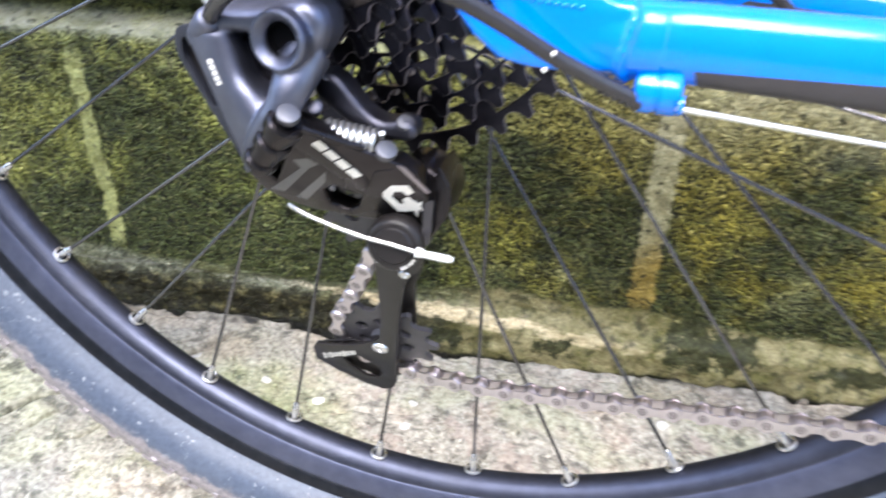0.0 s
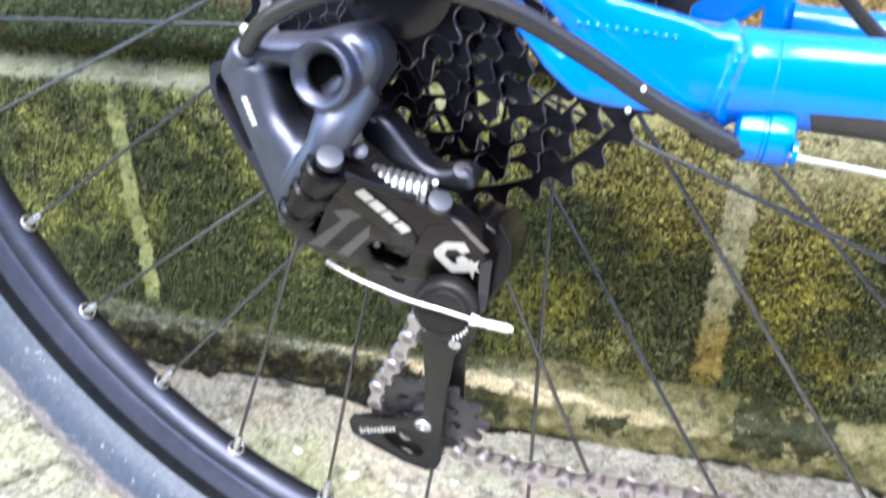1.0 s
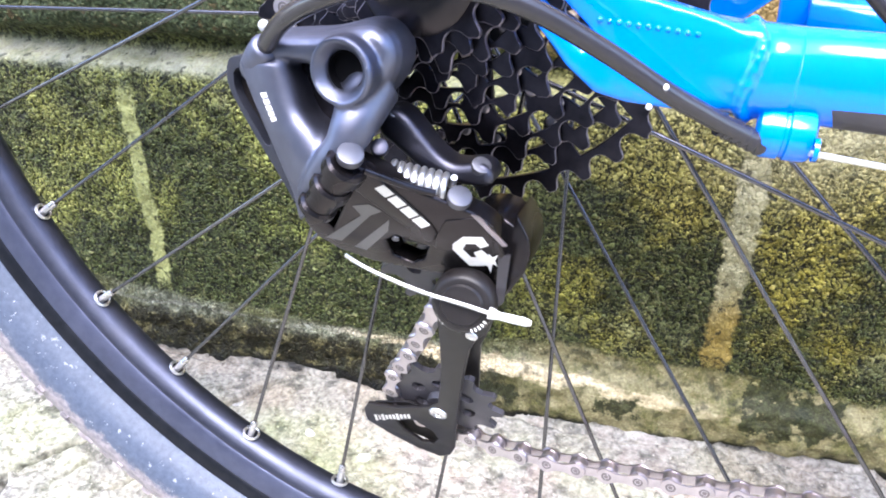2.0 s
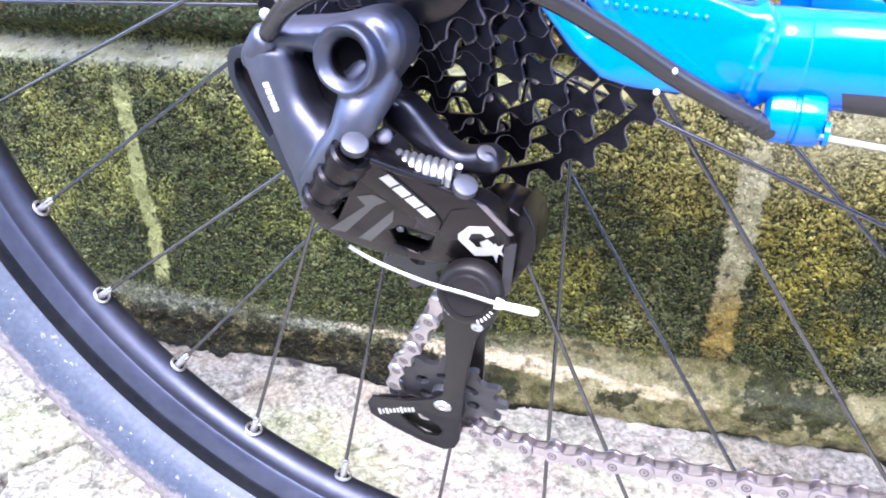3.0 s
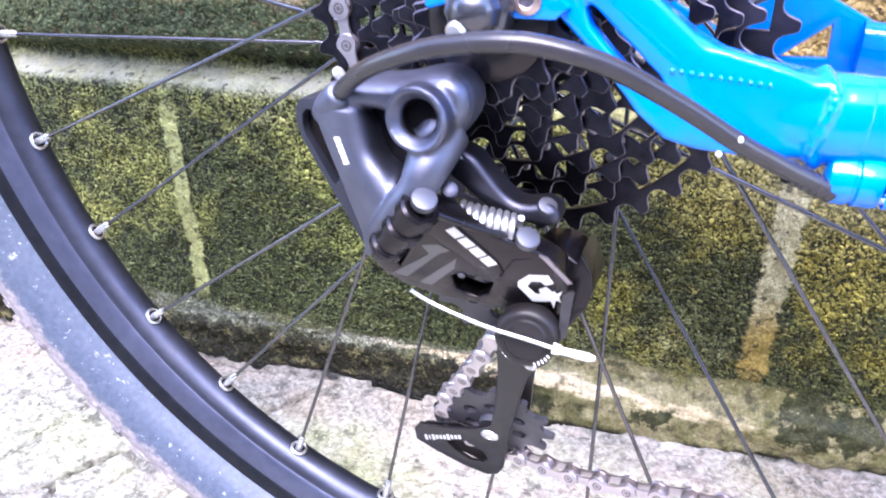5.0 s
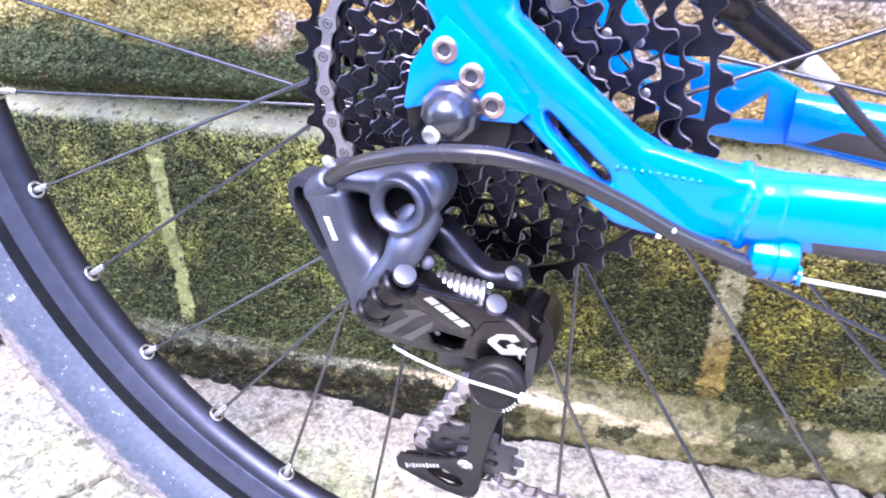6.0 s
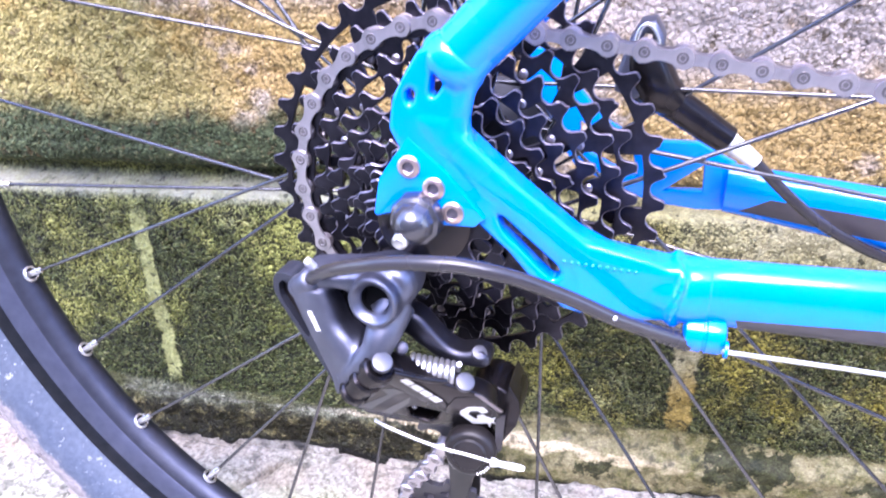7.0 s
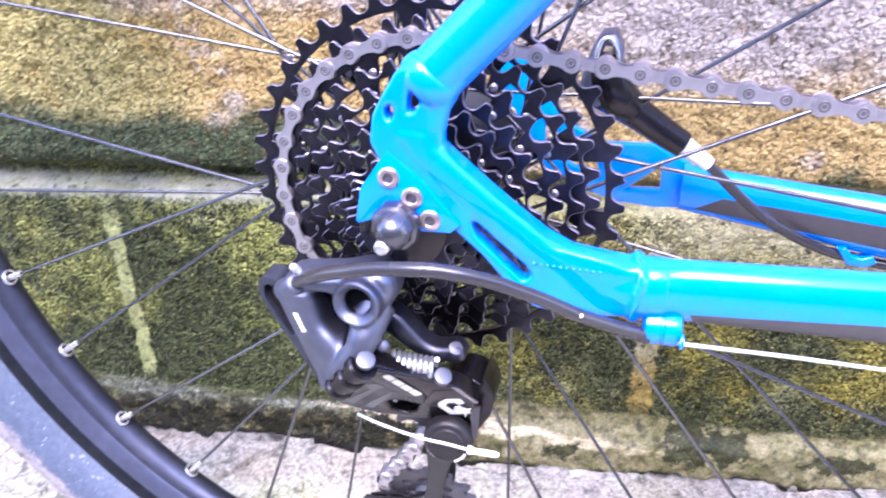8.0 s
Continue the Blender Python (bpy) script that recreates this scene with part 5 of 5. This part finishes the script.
    piece("outer_link", main, BODY_PLANE, 11, 1.3, GLOSS, "black outer link with grey printing", steps=0, holes=(slot_a, slot_b), segments=3)
    decal("numeral_print", [(-13.1, -65.4), (-7.7, -64.1), (-4.3, -66.5), (-8.3, -68.7), (-10.2, -70.7), (-21, -81.9), (-25.9, -81.1), (-11.4, -69.1)], BODY_PLANE, PRINT_DIM, body, label="grey slanted stroke")
    decal("numeral_print", [(-2.9, -69.8), (-4.4, -75), (-13.6, -85), (-17.3, -84), (-5, -71.9)], BODY_PLANE, PRINT_DIM, body, label="grey slanted stroke")
    raised = (BODY_PLANE[0] - 0.9, BODY_PLANE[1], BODY_PLANE[2])
    piece("link_rib", [(-12.5, -45.5), (-8.3, -48.4), (-0.9, -54.4), (7.8, -66), (11.4, -73), (8, -77.5), (1.7, -71.4), (-7.6, -61.7), (-12.7, -55), (-14.4, -50)], raised, 3, 0.7, GLOSS, "raised diagonal rib of the outer link", steps=2)
    piece("link_step", [(10.4, -74.9), (14.6, -67.2), (23.4, -64.8), (28.3, -72), (27.5, -82), (24, -91), (14, -91), (9, -84)], (BODY_PLANE[0] - 0.4, BODY_PLANE[1], BODY_PLANE[2]), 2, 0.5, GLOSS, "raised end of the outer link", steps=0)
    decal("worn_edge", [(22.6, -63.6), (25, -64.4), (32.2, -75.4), (30.7, -75.9)], (BODY_PLANE[0] - 0.2, BODY_PLANE[1], BODY_PLANE[2]), COG_RIVET, body, thick=0.8, label="bare worn edge")
    piece("inner_web", [(-24, -66), (-6, -66), (16, -68), (25, -78), (21, -90), (-4, -88), (-20, -83), (-27, -75)], (BODY_PLANE[0] + 13, BODY_PLANE[1], BODY_PLANE[2]), 2, 0.6, GLOSS)
    # brand lettering as plain blocks
    for k in range(4):
        a = Vector((-1.2, -57.6)) + Vector((2.85, -3.75)) * k
        u, v = Vector((0.60, -0.80)), Vector((0.85, 0.50))
        decal("print_block", [a - u * 2.0 - v * 1.75, a + u * 2.0 - v * 1.75, a + u * 2.0 + v * 1.75, a - u * 2.0 + v * 1.75], raised, PRINT, body, label="pale printed block")
    decal("print_block", [(15.5, -77.2), (19.1, -73.4), (25.1, -72.6), (26.6, -76.0), (24.0, -77.6), (22.6, -75.9), (19.7, -76.3), (18.3, -79.1), (20.5, -82.4), (22.3, -82.2), (21.8, -79.9), (24.2, -78.3), (27.3, -82.2), (24.1, -85.7),
                          (19.5, -86.4), (15.2, -79.5)], BODY_PLANE, PRINT, body, lift=0.6, label="large pale printed emblem")
    decal("print_block", [(26.3, -79.7), (27.3, -81.2), (29.1, -79.8), (28.0, -82.7), (28.5, -85.1), (27.1, -84.2), (26.1, -88.6), (25.4, -85.3), (23.8, -85.2), (26.0, -82.7)], BODY_PLANE, PRINT, body, lift=0.75, label="small pale printed mark")
    # brand bars on the shell, laid on its curve
    for k in range(5):
        for j in (3,):
            quad = [grid[8 + k][j], grid[8 + k][j + 2], grid[9 + k][j + 2], grid[9 + k][j]]
            mid_p = sum(quad, Vector()) / 4
            bm = bmesh.new()
            v = [bm.verts.new(mid_p + (q - mid_p) * 0.8 + Vector((0, -0.0002, 0))) for q in quad]
            bm.faces.new(v)
            made = bmesh.ops.extrude_face_region(bm, geom=list(bm.faces))
            bmesh.ops.translate(bm, verts=[w for w in made["geom"] if isinstance(w, bmesh.types.BMVert)], vec=(0, 0.0006, 0))
            bmesh.ops.recalc_face_normals(bm, faces=bm.faces)
            part("print_block", bm, PRINT, body, "pale printed bar", smooth=0)

    piece("lower_knuckle", [(14, -76), (19, -70.8), (25, -69.9), (28.7, -70.7), (31.4, -72.4), (32.5, -69), (36.5, -75.7), (37.6, -81.3), (36.2, -88.2), (32, -95.8), (27, -104), (18, -104), (8, -98), (11, -84)], (-66, 0, 0), 20, 2.2, GLOSS, "black lower knuckle with a ragged fin", steps=0)
    decal("grey_strip", [(28.9, -80.5), (32.6, -80.0), (31.6, -97.0), (28.8, -100.5)], (-76.0, 0.1, -0.02), HOUSING, body, thick=1.2, label="brushed grey edge")
    piece("inner_link", [(-10.4, -39.8), (-6.7, -38.8), (-2.1, -40.7), (2.5, -45.5), (8.1, -51.1), (13.6, -53.4), (20.7, -52), (24.7, -53.9), (25.4, -57.5), (21.9, -59.5), (13.8, -59.5), (6.4, -58.7), (-1.1, -54.1), (-6.8, -50.2), (-10.6, -47.9), (-11.6, -43.5)],
          (-72, 0, 0), 12, 2.8, LINK, "satin black inner link", steps=3)
    # lip over the spring
    bm = bmesh.new()
    tube(bm, smooth_line(mm([(-4, -96.5, -49.5), (3, -92, -53.2), (8, -88.4, -55.8), (12.5, -85.2, -57.6)]), 6), 0.0011, 10)
    part("lip", bm, GLOSS, body, smooth=70)

    ax_b = normal_of(BODY_PLANE)
    up = (0.36, -0.46, 0.81)
    pin_head("pivot_pin", Vector((-7.7, -97.4, -44.9)) * 0.001, up, 3.8, body, SATIN, 0.6, "satin grey pivot pin")
    pin_head("pivot_pin", Vector((19.0, -82.0, -58.7)) * 0.001, up, 3.7, body, SATIN, 0.6, "satin grey pivot pin")
    pin_head("pivot_pin", Vector((21.4, -70.0, -52.9)) * 0.001, up, 3.1, body, SATIN, 0.6, "satin grey pivot pin")
    pin_head("pivot_pin", Vector((-6.8, -70.0, -40.0)) * 0.001, up, 2.6, body, SATIN, 0.6, "satin grey pivot pin")
    pin_head("stop_pad", Vector((-5.0, -84.5, -46.6)) * 0.001, (0.3, -0.75, 0.6), 2.6, body, LINK, 0.8, "grey round pad")
    pin_head("limit_screw", Vector((-3.0, lean((-3, -78.0), BODY_PLANE) + 1.2, -78.0)) * 0.001, ax_b, 1.3, body, SATIN, 1.0)
    # barrel of the upper pivot with its two ears
    p, q = Vector((-9.2, -95.6, -48.2)) * 0.001, Vector((-23.5, -90, -66.5)) * 0.001
    way = (q - p).normalized()
    run = (q - p).length
    for name, lo, hi, r in (("pivot_barrel", 0.0, 1.0, 0.0050), ("pivot_ear", 0.0, 0.24, 0.0064), ("pivot_ear", 0.40, 0.62, 0.0062), ("pivot_ear", 0.84, 1.0, 0.0060)):
        bm = bmesh.new()
        lathe(bm, [(0.0, lo * run), (r - 0.0008, lo * run), (r, lo * run + 0.0009), (r, hi * run - 0.0009), (r - 0.0008, hi * run), (0.0, hi * run)], centre=p, axis=way, steps=28)
        part(name, bm, GLOSS, body, smooth=40)

    # return spring
    bm = bmesh.new()
    a, b = Vector((-3.0, -80.5, -56.6)) * 0.001, Vector((14.8, -78.5, -58.9)) * 0.001
    d = (b - a).normalized()
    u = d.orthogonal().normalized()
    v = d.cross(u)
    turns = 8
    tube(bm, [a + (b - a) * k / 140 + 0.0043 * (math.cos(2 * math.pi * turns * k / 140) * u + math.sin(2 * math.pi * turns * k / 140) * v) for k in range(141)], 0.00105, 12)
    part("return_spring", bm, SILVER, body, "bright coil return spring", smooth=70)

    # pivot disc and cage
    bm = bmesh.new()
    hinge, axis = Vector((19.4, -76.5, -97.8)) * 0.001, Vector((0.08, -1, 0.12)).normalized()
    lathe(bm, [(0.0, 0.0012), (0.0066, 0.0012), (0.0072, 0.0004), (0.0086, 0.0004), (0.0094, 0.0), (0.0104, -0.0012), (0.0108, -0.003), (0.0108, -0.006), (0.0, -0.006)], centre=hinge, axis=axis, steps=36)
    part("cage_pivot", bm, CAGE, body, "round black cage pivot cap", smooth=40)
    u = Vector((1, 0, 0))
    v = u.cross(-axis).normalized()
    for start in (196, 296):
        bm = bmesh.new()
        for k in range(5):
            g = math.radians(start + 9 * k)
            p = hinge + axis * 0.0002 + 0.0091 * (math.cos(g) * u + math.sin(g) * v)
            bmesh.ops.create_cube(bm, size=1, matrix=Matrix.Translation(p) @ Matrix((u, v, axis)).transposed().to_4x4() @ Matrix.Rotation(g, 4, "Z") @ Matrix.Diagonal((0.0012, 0.0005, 0.0004, 1)))
        part("fine_print", bm, PRINT, body, smooth=0)

    cage = [(8.4, -98), (6.4, -111.4), (4.8, -129.7), (3.1, -144), (0.5, -160.1), (-2.5, -173.5), (-6.8, -178.8), (-13, -182.9), (-24.1, -188.3), (-33.2, -190.5), (-38.8, -190.8), (-42.4, -197.2), (-43.5, -208), (-33.9, -216),
            (-19.8, -224.1), (-9.3, -226.6), (-3.4, -222.3), (-0.1, -213.9), (3.1, -193.7), (7.2, -171.4), (12.2, -146.9), (16.3, -129.6), (19.7, -122), (24.5, -116.1), (27.6, -106), (28, -98)]
    hole = [(-27, -200.6), (-16.5, -195.9), (-8.8, -202), (-7.4, -208.6), (-10.5, -214), (-16.8, -215.2), (-24, -208.6)]
    piece("outer_cage_plate", cage, CAGE_PLANE, 2.6, 0.7, CAGE, "black stamped outer cage plate", steps=0, holes=(hole,), segments=2)
    # added dark plate that stands for the shade inside the cage window
    piece("window_shade_plate", [(-38, -194), (-20, -186), (-6, -190), (-3, -210), (-9, -221), (-26, -214), (-37, -206)], (CAGE_PLANE[0] + 4.4, 0, CAGE_PLANE[2]), 1.6, 0.4, CAGE, "dark plate added behind the cage window for its shade", steps=0)
    inner = [(6, -112), (5, -131.1), (3.7, -148.7), (-2, -166), (-14, -176), (-34, -186), (-38, -195), (-38, -212), (-24, -229), (-6, -229), (6, -200), (12, -165), (15, -140), (22, -118)]
    piece("inner_cage_plate", inner, (CAGE_PLANE[0] + 15.0, 0, CAGE_PLANE[2]), 2.0, 0.5, CAGE, steps=2)
    # printed word on the wing, as blocks
    a0, a1 = Vector((-38.2, -203.0)), Vector((-18.0, -192.2))
    for k in range(10):
        c = a0 + (a1 - a0) * (k + 0.5) / 10
        u, v = (a1 - a0).normalized(), Vector((0.0, 1.0))
        hgt = 2.9 if k in (0, 2, 6) else 2.1
        wid = 0.75 if k != 1 else 0.5
        decal("print_block", [c - u * wid - v * hgt, c + u * wid - v * hgt, c + u * wid + v * (hgt - 0.6), c - u * wid + v * (hgt - 0.6)], CAGE_PLANE, PRINT, body, label="pale printed letter block")
    cn = Vector((0, -1, -0.476)).normalized()
    bm = bmesh.new()
    lathe(bm, [(0.0, 0.0004), (0.0012, 0.0004), (0.0014, 0.0012), (0.0028, 0.0013), (0.0040, 0.0007), (0.0042, 0.0), (0.0, -0.0005)], centre=on((-3.4, -182.8), CAGE_PLANE), axis=cn, steps=20)
    part("pulley_bolt", bm, SILVER, body, "silver hex pulley bolt")
    bm = bmesh.new()
    lathe(bm, [(0.0, 0.0003), (0.0008, 0.0003), (0.0010, 0.0007), (0.0021, 0.0006), (0.0023, 0.0), (0.0, -0.0004)], centre=on((18.4, -119.6), CAGE_PLANE), axis=cn, steps=16)
    part("stop_rivet", bm, SILVER, body, "small pale rivet")

    for name, c, r, tilt in (("lower_pulley", (-3.4, -22.8, -179.6), 24.4, 0.45), ("guide_pulley", (1.0, -46.0, -99.0), 24.4, 0.3)):
        bm = bmesh.new()
        rings = []
        for i in range(12):
            for dx, dr in ((6.35, 2.6), (5.2, 2.2), (4.2, 0.0), (3.2, -2.2), (0.0, -3.4), (-3.2, -2.2), (-4.2, 0.0), (-5.2, 2.2)):
                g = (i - dx / 12.7) * 2 * math.pi / 12 + 0.2
                h = 0.0
                w = ((g * 6 / (2 * math.pi)) % 1.0 - 0.5) / 0.30
                h = 3.1 * math.sqrt(max(0.0, 1 - w * w))
                rings.append(([bm.verts.new((q * 0.001 * math.cos(g), 0, q * 0.001 * math.sin(g))) for q in (5.0, 12.5 - h, 12.5 + h, r + dr)], h))
        for n in range(len(rings)):
            (p, h1), (q, h2) = rings[n - 1], rings[n]
            bm.faces.new((p[0], q[0], q[1], p[1]))
            bm.faces.new((p[2], q[2], q[3], p[3]))
            if h1 == 0 and h2 == 0:
                bm.faces.new((p[1], q[1], q[2], p[2]))
        bmesh.ops.remove_doubles(bm, verts=bm.verts, dist=1e-7)
        made = bmesh.ops.extrude_face_region(bm, geom=list(bm.faces))
        bmesh.ops.translate(bm, verts=[v for v in made["geom"] if isinstance(v, bmesh.types.BMVert)], vec=(0, 0.0024, 0))
        lathe(bm, [(0.0, 0.003), (0.0062, 0.003), (0.0066, 0.002), (0.0066, -0.004), (0.0, -0.004)], steps=20)
        bmesh.ops.transform(bm, matrix=Matrix.Translation(Vector(c) * 0.001) @ Matrix.Rotation(math.atan(tilt), 4, "X") @ Matrix.Translation((0, -0.0012, 0)), verts=bm.verts)
        bmesh.ops.recalc_face_normals(bm, faces=bm.faces)
        part(name, bm, PLASTIC, body, "black toothed plastic pulley", smooth=30)

    # shift cable: bare end with its crimped cap, and the housing
    bm = bmesh.new()
    wire = smooth_line(mm([(-19, -81, -85.6), (-15.3, -80, -88.1), (-9.8, -80, -90.0), (-0.2, -80, -92.4), (9.3, -80, -94.2), (19.9, -79.4, -95.6), (31, -79, -97.2), (42, -78, -98.2)]), 8)
    tube(bm, wire, 0.00072, 8)
    part("cable_end", bm, BRIGHT, body, "bright steel shift cable end", smooth=70)
    bm = bmesh.new()
    tube(bm, smooth_line(mm([(29, -79.2, -96.9), (32, -78.9, -97.4), (35.5, -78.6, -97.7), (42.4, -78, -98.3)]), 4), [0.0019, 0.0019, 0.0018, 0.0016, 0.0013, 0.0013, 0.0013, 0.0013, 0.0014, 0.0014, 0.0014, 0.0014, 0.0008], 10)
    part("crimp_cap", bm, WHITE_PLASTIC, body, "white crimped cable cap", smooth=60)
    bm = bmesh.new()
    tube(bm, mm([(-48, -79, -30), (-45.5, -81.5, -27.6), (-42.3, -84.4, -24.7), (-38.6, -87.4, -21.1), (-37.9, -87.9, -20.5)]), [0.0046, 0.0048, 0.0046, 0.0042, 0.0034], 16)
    part("ferrule", bm, BODY, body, "black housing ferrule", smooth=60)
    # the highlight on the ferrule tip, modelled as a small bright knob
    bm = bmesh.new()
    lathe(bm, [(0.0, 0.0018), (0.0010, 0.0016), (0.0016, 0.0008), (0.0017, 0.0), (0.0017, -0.003), (0.0, -0.003)], centre=(-0.0405, -0.0840, -0.0160), axis=(-0.3, -0.5, 0.8), steps=18)
    part("ferrule_glint", bm, BRIGHT, body, "small bright knob for the highlight on the ferrule tip", smooth=50)


def build_housing():
    bm = bmesh.new()
    line = smooth_line(mm([(-42.3, -84.4, -24.9), (-35.2, -90.1, -18), (-26.6, -96.5, -11.6), (-17.8, -100.6, -6.9), (-6.6, -104.4, -2.4), (3.1, -106, 0.1), (14.5, -106.8, 1.8), (24.6, -105.4, 1.5), (39.2, -101.2, -2.4),
                           (55.4, -92.2, -11.7), (69.8, -84.5, -21.2), (77.5, -79.5, -26), (85.7, -74.2, -30.9), (94.7, -69, -35.8)]), 6)
    tube(bm, line, 0.0026, 14)
    hose = part("cable_housing", bm, HOUSING, bike, "black shift cable housing", smooth=70)
    bm = bmesh.new()
    a, b = Vector((84.5, -73.8, -30.9)) * 0.001, Vector((96, -68.4, -36.6)) * 0.001
    tube(bm, [a + (b - a) * k / 22 for k in range(23)], [0.0031 if k % 4 < 2 else 0.0027 for k in range(23)], 14)
    for p in ((70.6, -86.4, -20.2), (66.6, -72.6, -29.0)):
        drop = bmesh.new()
        bmesh.ops.create_icosphere(drop, subdivisions=2, radius=0.0009, matrix=Matrix.Translation(Vector(p) * 0.001))
        part("paint_fleck", drop, WHITE_PLASTIC, hose, "white paint fleck", smooth=70)
    part("housing_ferrule", bm, HOUSING, hose, "ribbed black housing ferrule", smooth=40)
    bm = bmesh.new()
    tube(bm, mm([(107, -71, -36.2), (149, -61.8, -41.5), (184, -57.2, -44.7), (300, -40, -56)]), 0.00085, 8)
    part("bare_cable", bm, BRIGHT, bike, "bright bare shift cable", smooth=70)


def build_brake():
    bm = bmesh.new()
    slab(bm, [(58, 40), (61.2, 51.3), (65.4, 58.8), (71.3, 59.8), (75.6, 53.2), (76, 44.6), (76, 33), (66, 27), (57, 30)], (18, 0, 0), 22, 2.2, 3, holes=([(65, 48.5), (67.5, 54.5), (70.2, 54.0), (71.5, 49.0)],))
    cal = part("brake_caliper", bm, BODY, bike, "black hydraulic brake caliper", smooth=50)
    bm = bmesh.new()
    tube(bm, smooth_line([Vector((0.0635, 0.0172, 0.047)), Vector((0.0655, 0.0172, 0.0565)), Vector((0.0690, 0.0172, 0.0580)), Vector((0.0728, 0.0172, 0.0525)), Vector((0.0735, 0.0172, 0.046))], 6), 0.0011, 8)
    part("edge", bm, SILVER, cal, "worn bright edge", smooth=70)
    bm = bmesh.new()
    line = smooth_line(mm([(66, 26, 34), (74, 28, 29), (86, 31, 21.5), (98, 33, 13.5), (107, 34, 8)]), 6)
    tube(bm, line, [0.0085 - 0.0022 * k / (len(line) - 1) for k in range(len(line))], 18)
    part("hose_boot", bm, GLOSS, cal, "black hose boot", smooth=60)
    bm = bmesh.new()
    line = smooth_line(mm([(67, 24, 50), (70, 24, 40), (75, 26, 31), (82, 29, 25)]), 5)
    tube(bm, line, [0.0075 + 0.0025 * math.sin(math.pi * k / (len(line) - 1)) for k in range(len(line))], 18)
    part("hose_banjo", bm, GLOSS, cal, "glossy black hose joint", smooth=60)
    bm = bmesh.new()
    tube(bm, mm([(105, 34, 9.6), (112, 35, 4.4), (120.5, 36, -1.6)]), [0.0046, 0.0042, 0.0034], 16)
    part("hose_sleeve", bm, WHITE_PLASTIC, cal, "white hose sleeve", smooth=60)
    bm = bmesh.new()
    tube(bm, smooth_line(mm([(118, 36, 0.2), (121, 36.3, -2.2), (134.7, 38, -14.9), (149.7, 38.6, -26.7), (164.3, 40, -35.2), (180, 44, -43), (193.6, 45, -46.2), (211.5, 45, -48.8), (300, 36, -55)]), 8), 0.0026, 12)
    hose = part("brake_hose", bm, HOUSING, bike, "black hydraulic brake hose", smooth=70)
    bm = bmesh.new()
    slab(bm, [(187, -41), (191, -40), (194, -44), (199, -45), (203, -43), (206, -47), (201, -50), (193, -49.5)], (41, 0, 0), 8, 1.2, 2)
    part("hose_clip", bm, BLUE, hose, "small blue hose guide", smooth=50)


build_frame()
build_axle()
build_chain()
build_derailleur()
build_housing()
build_brake()
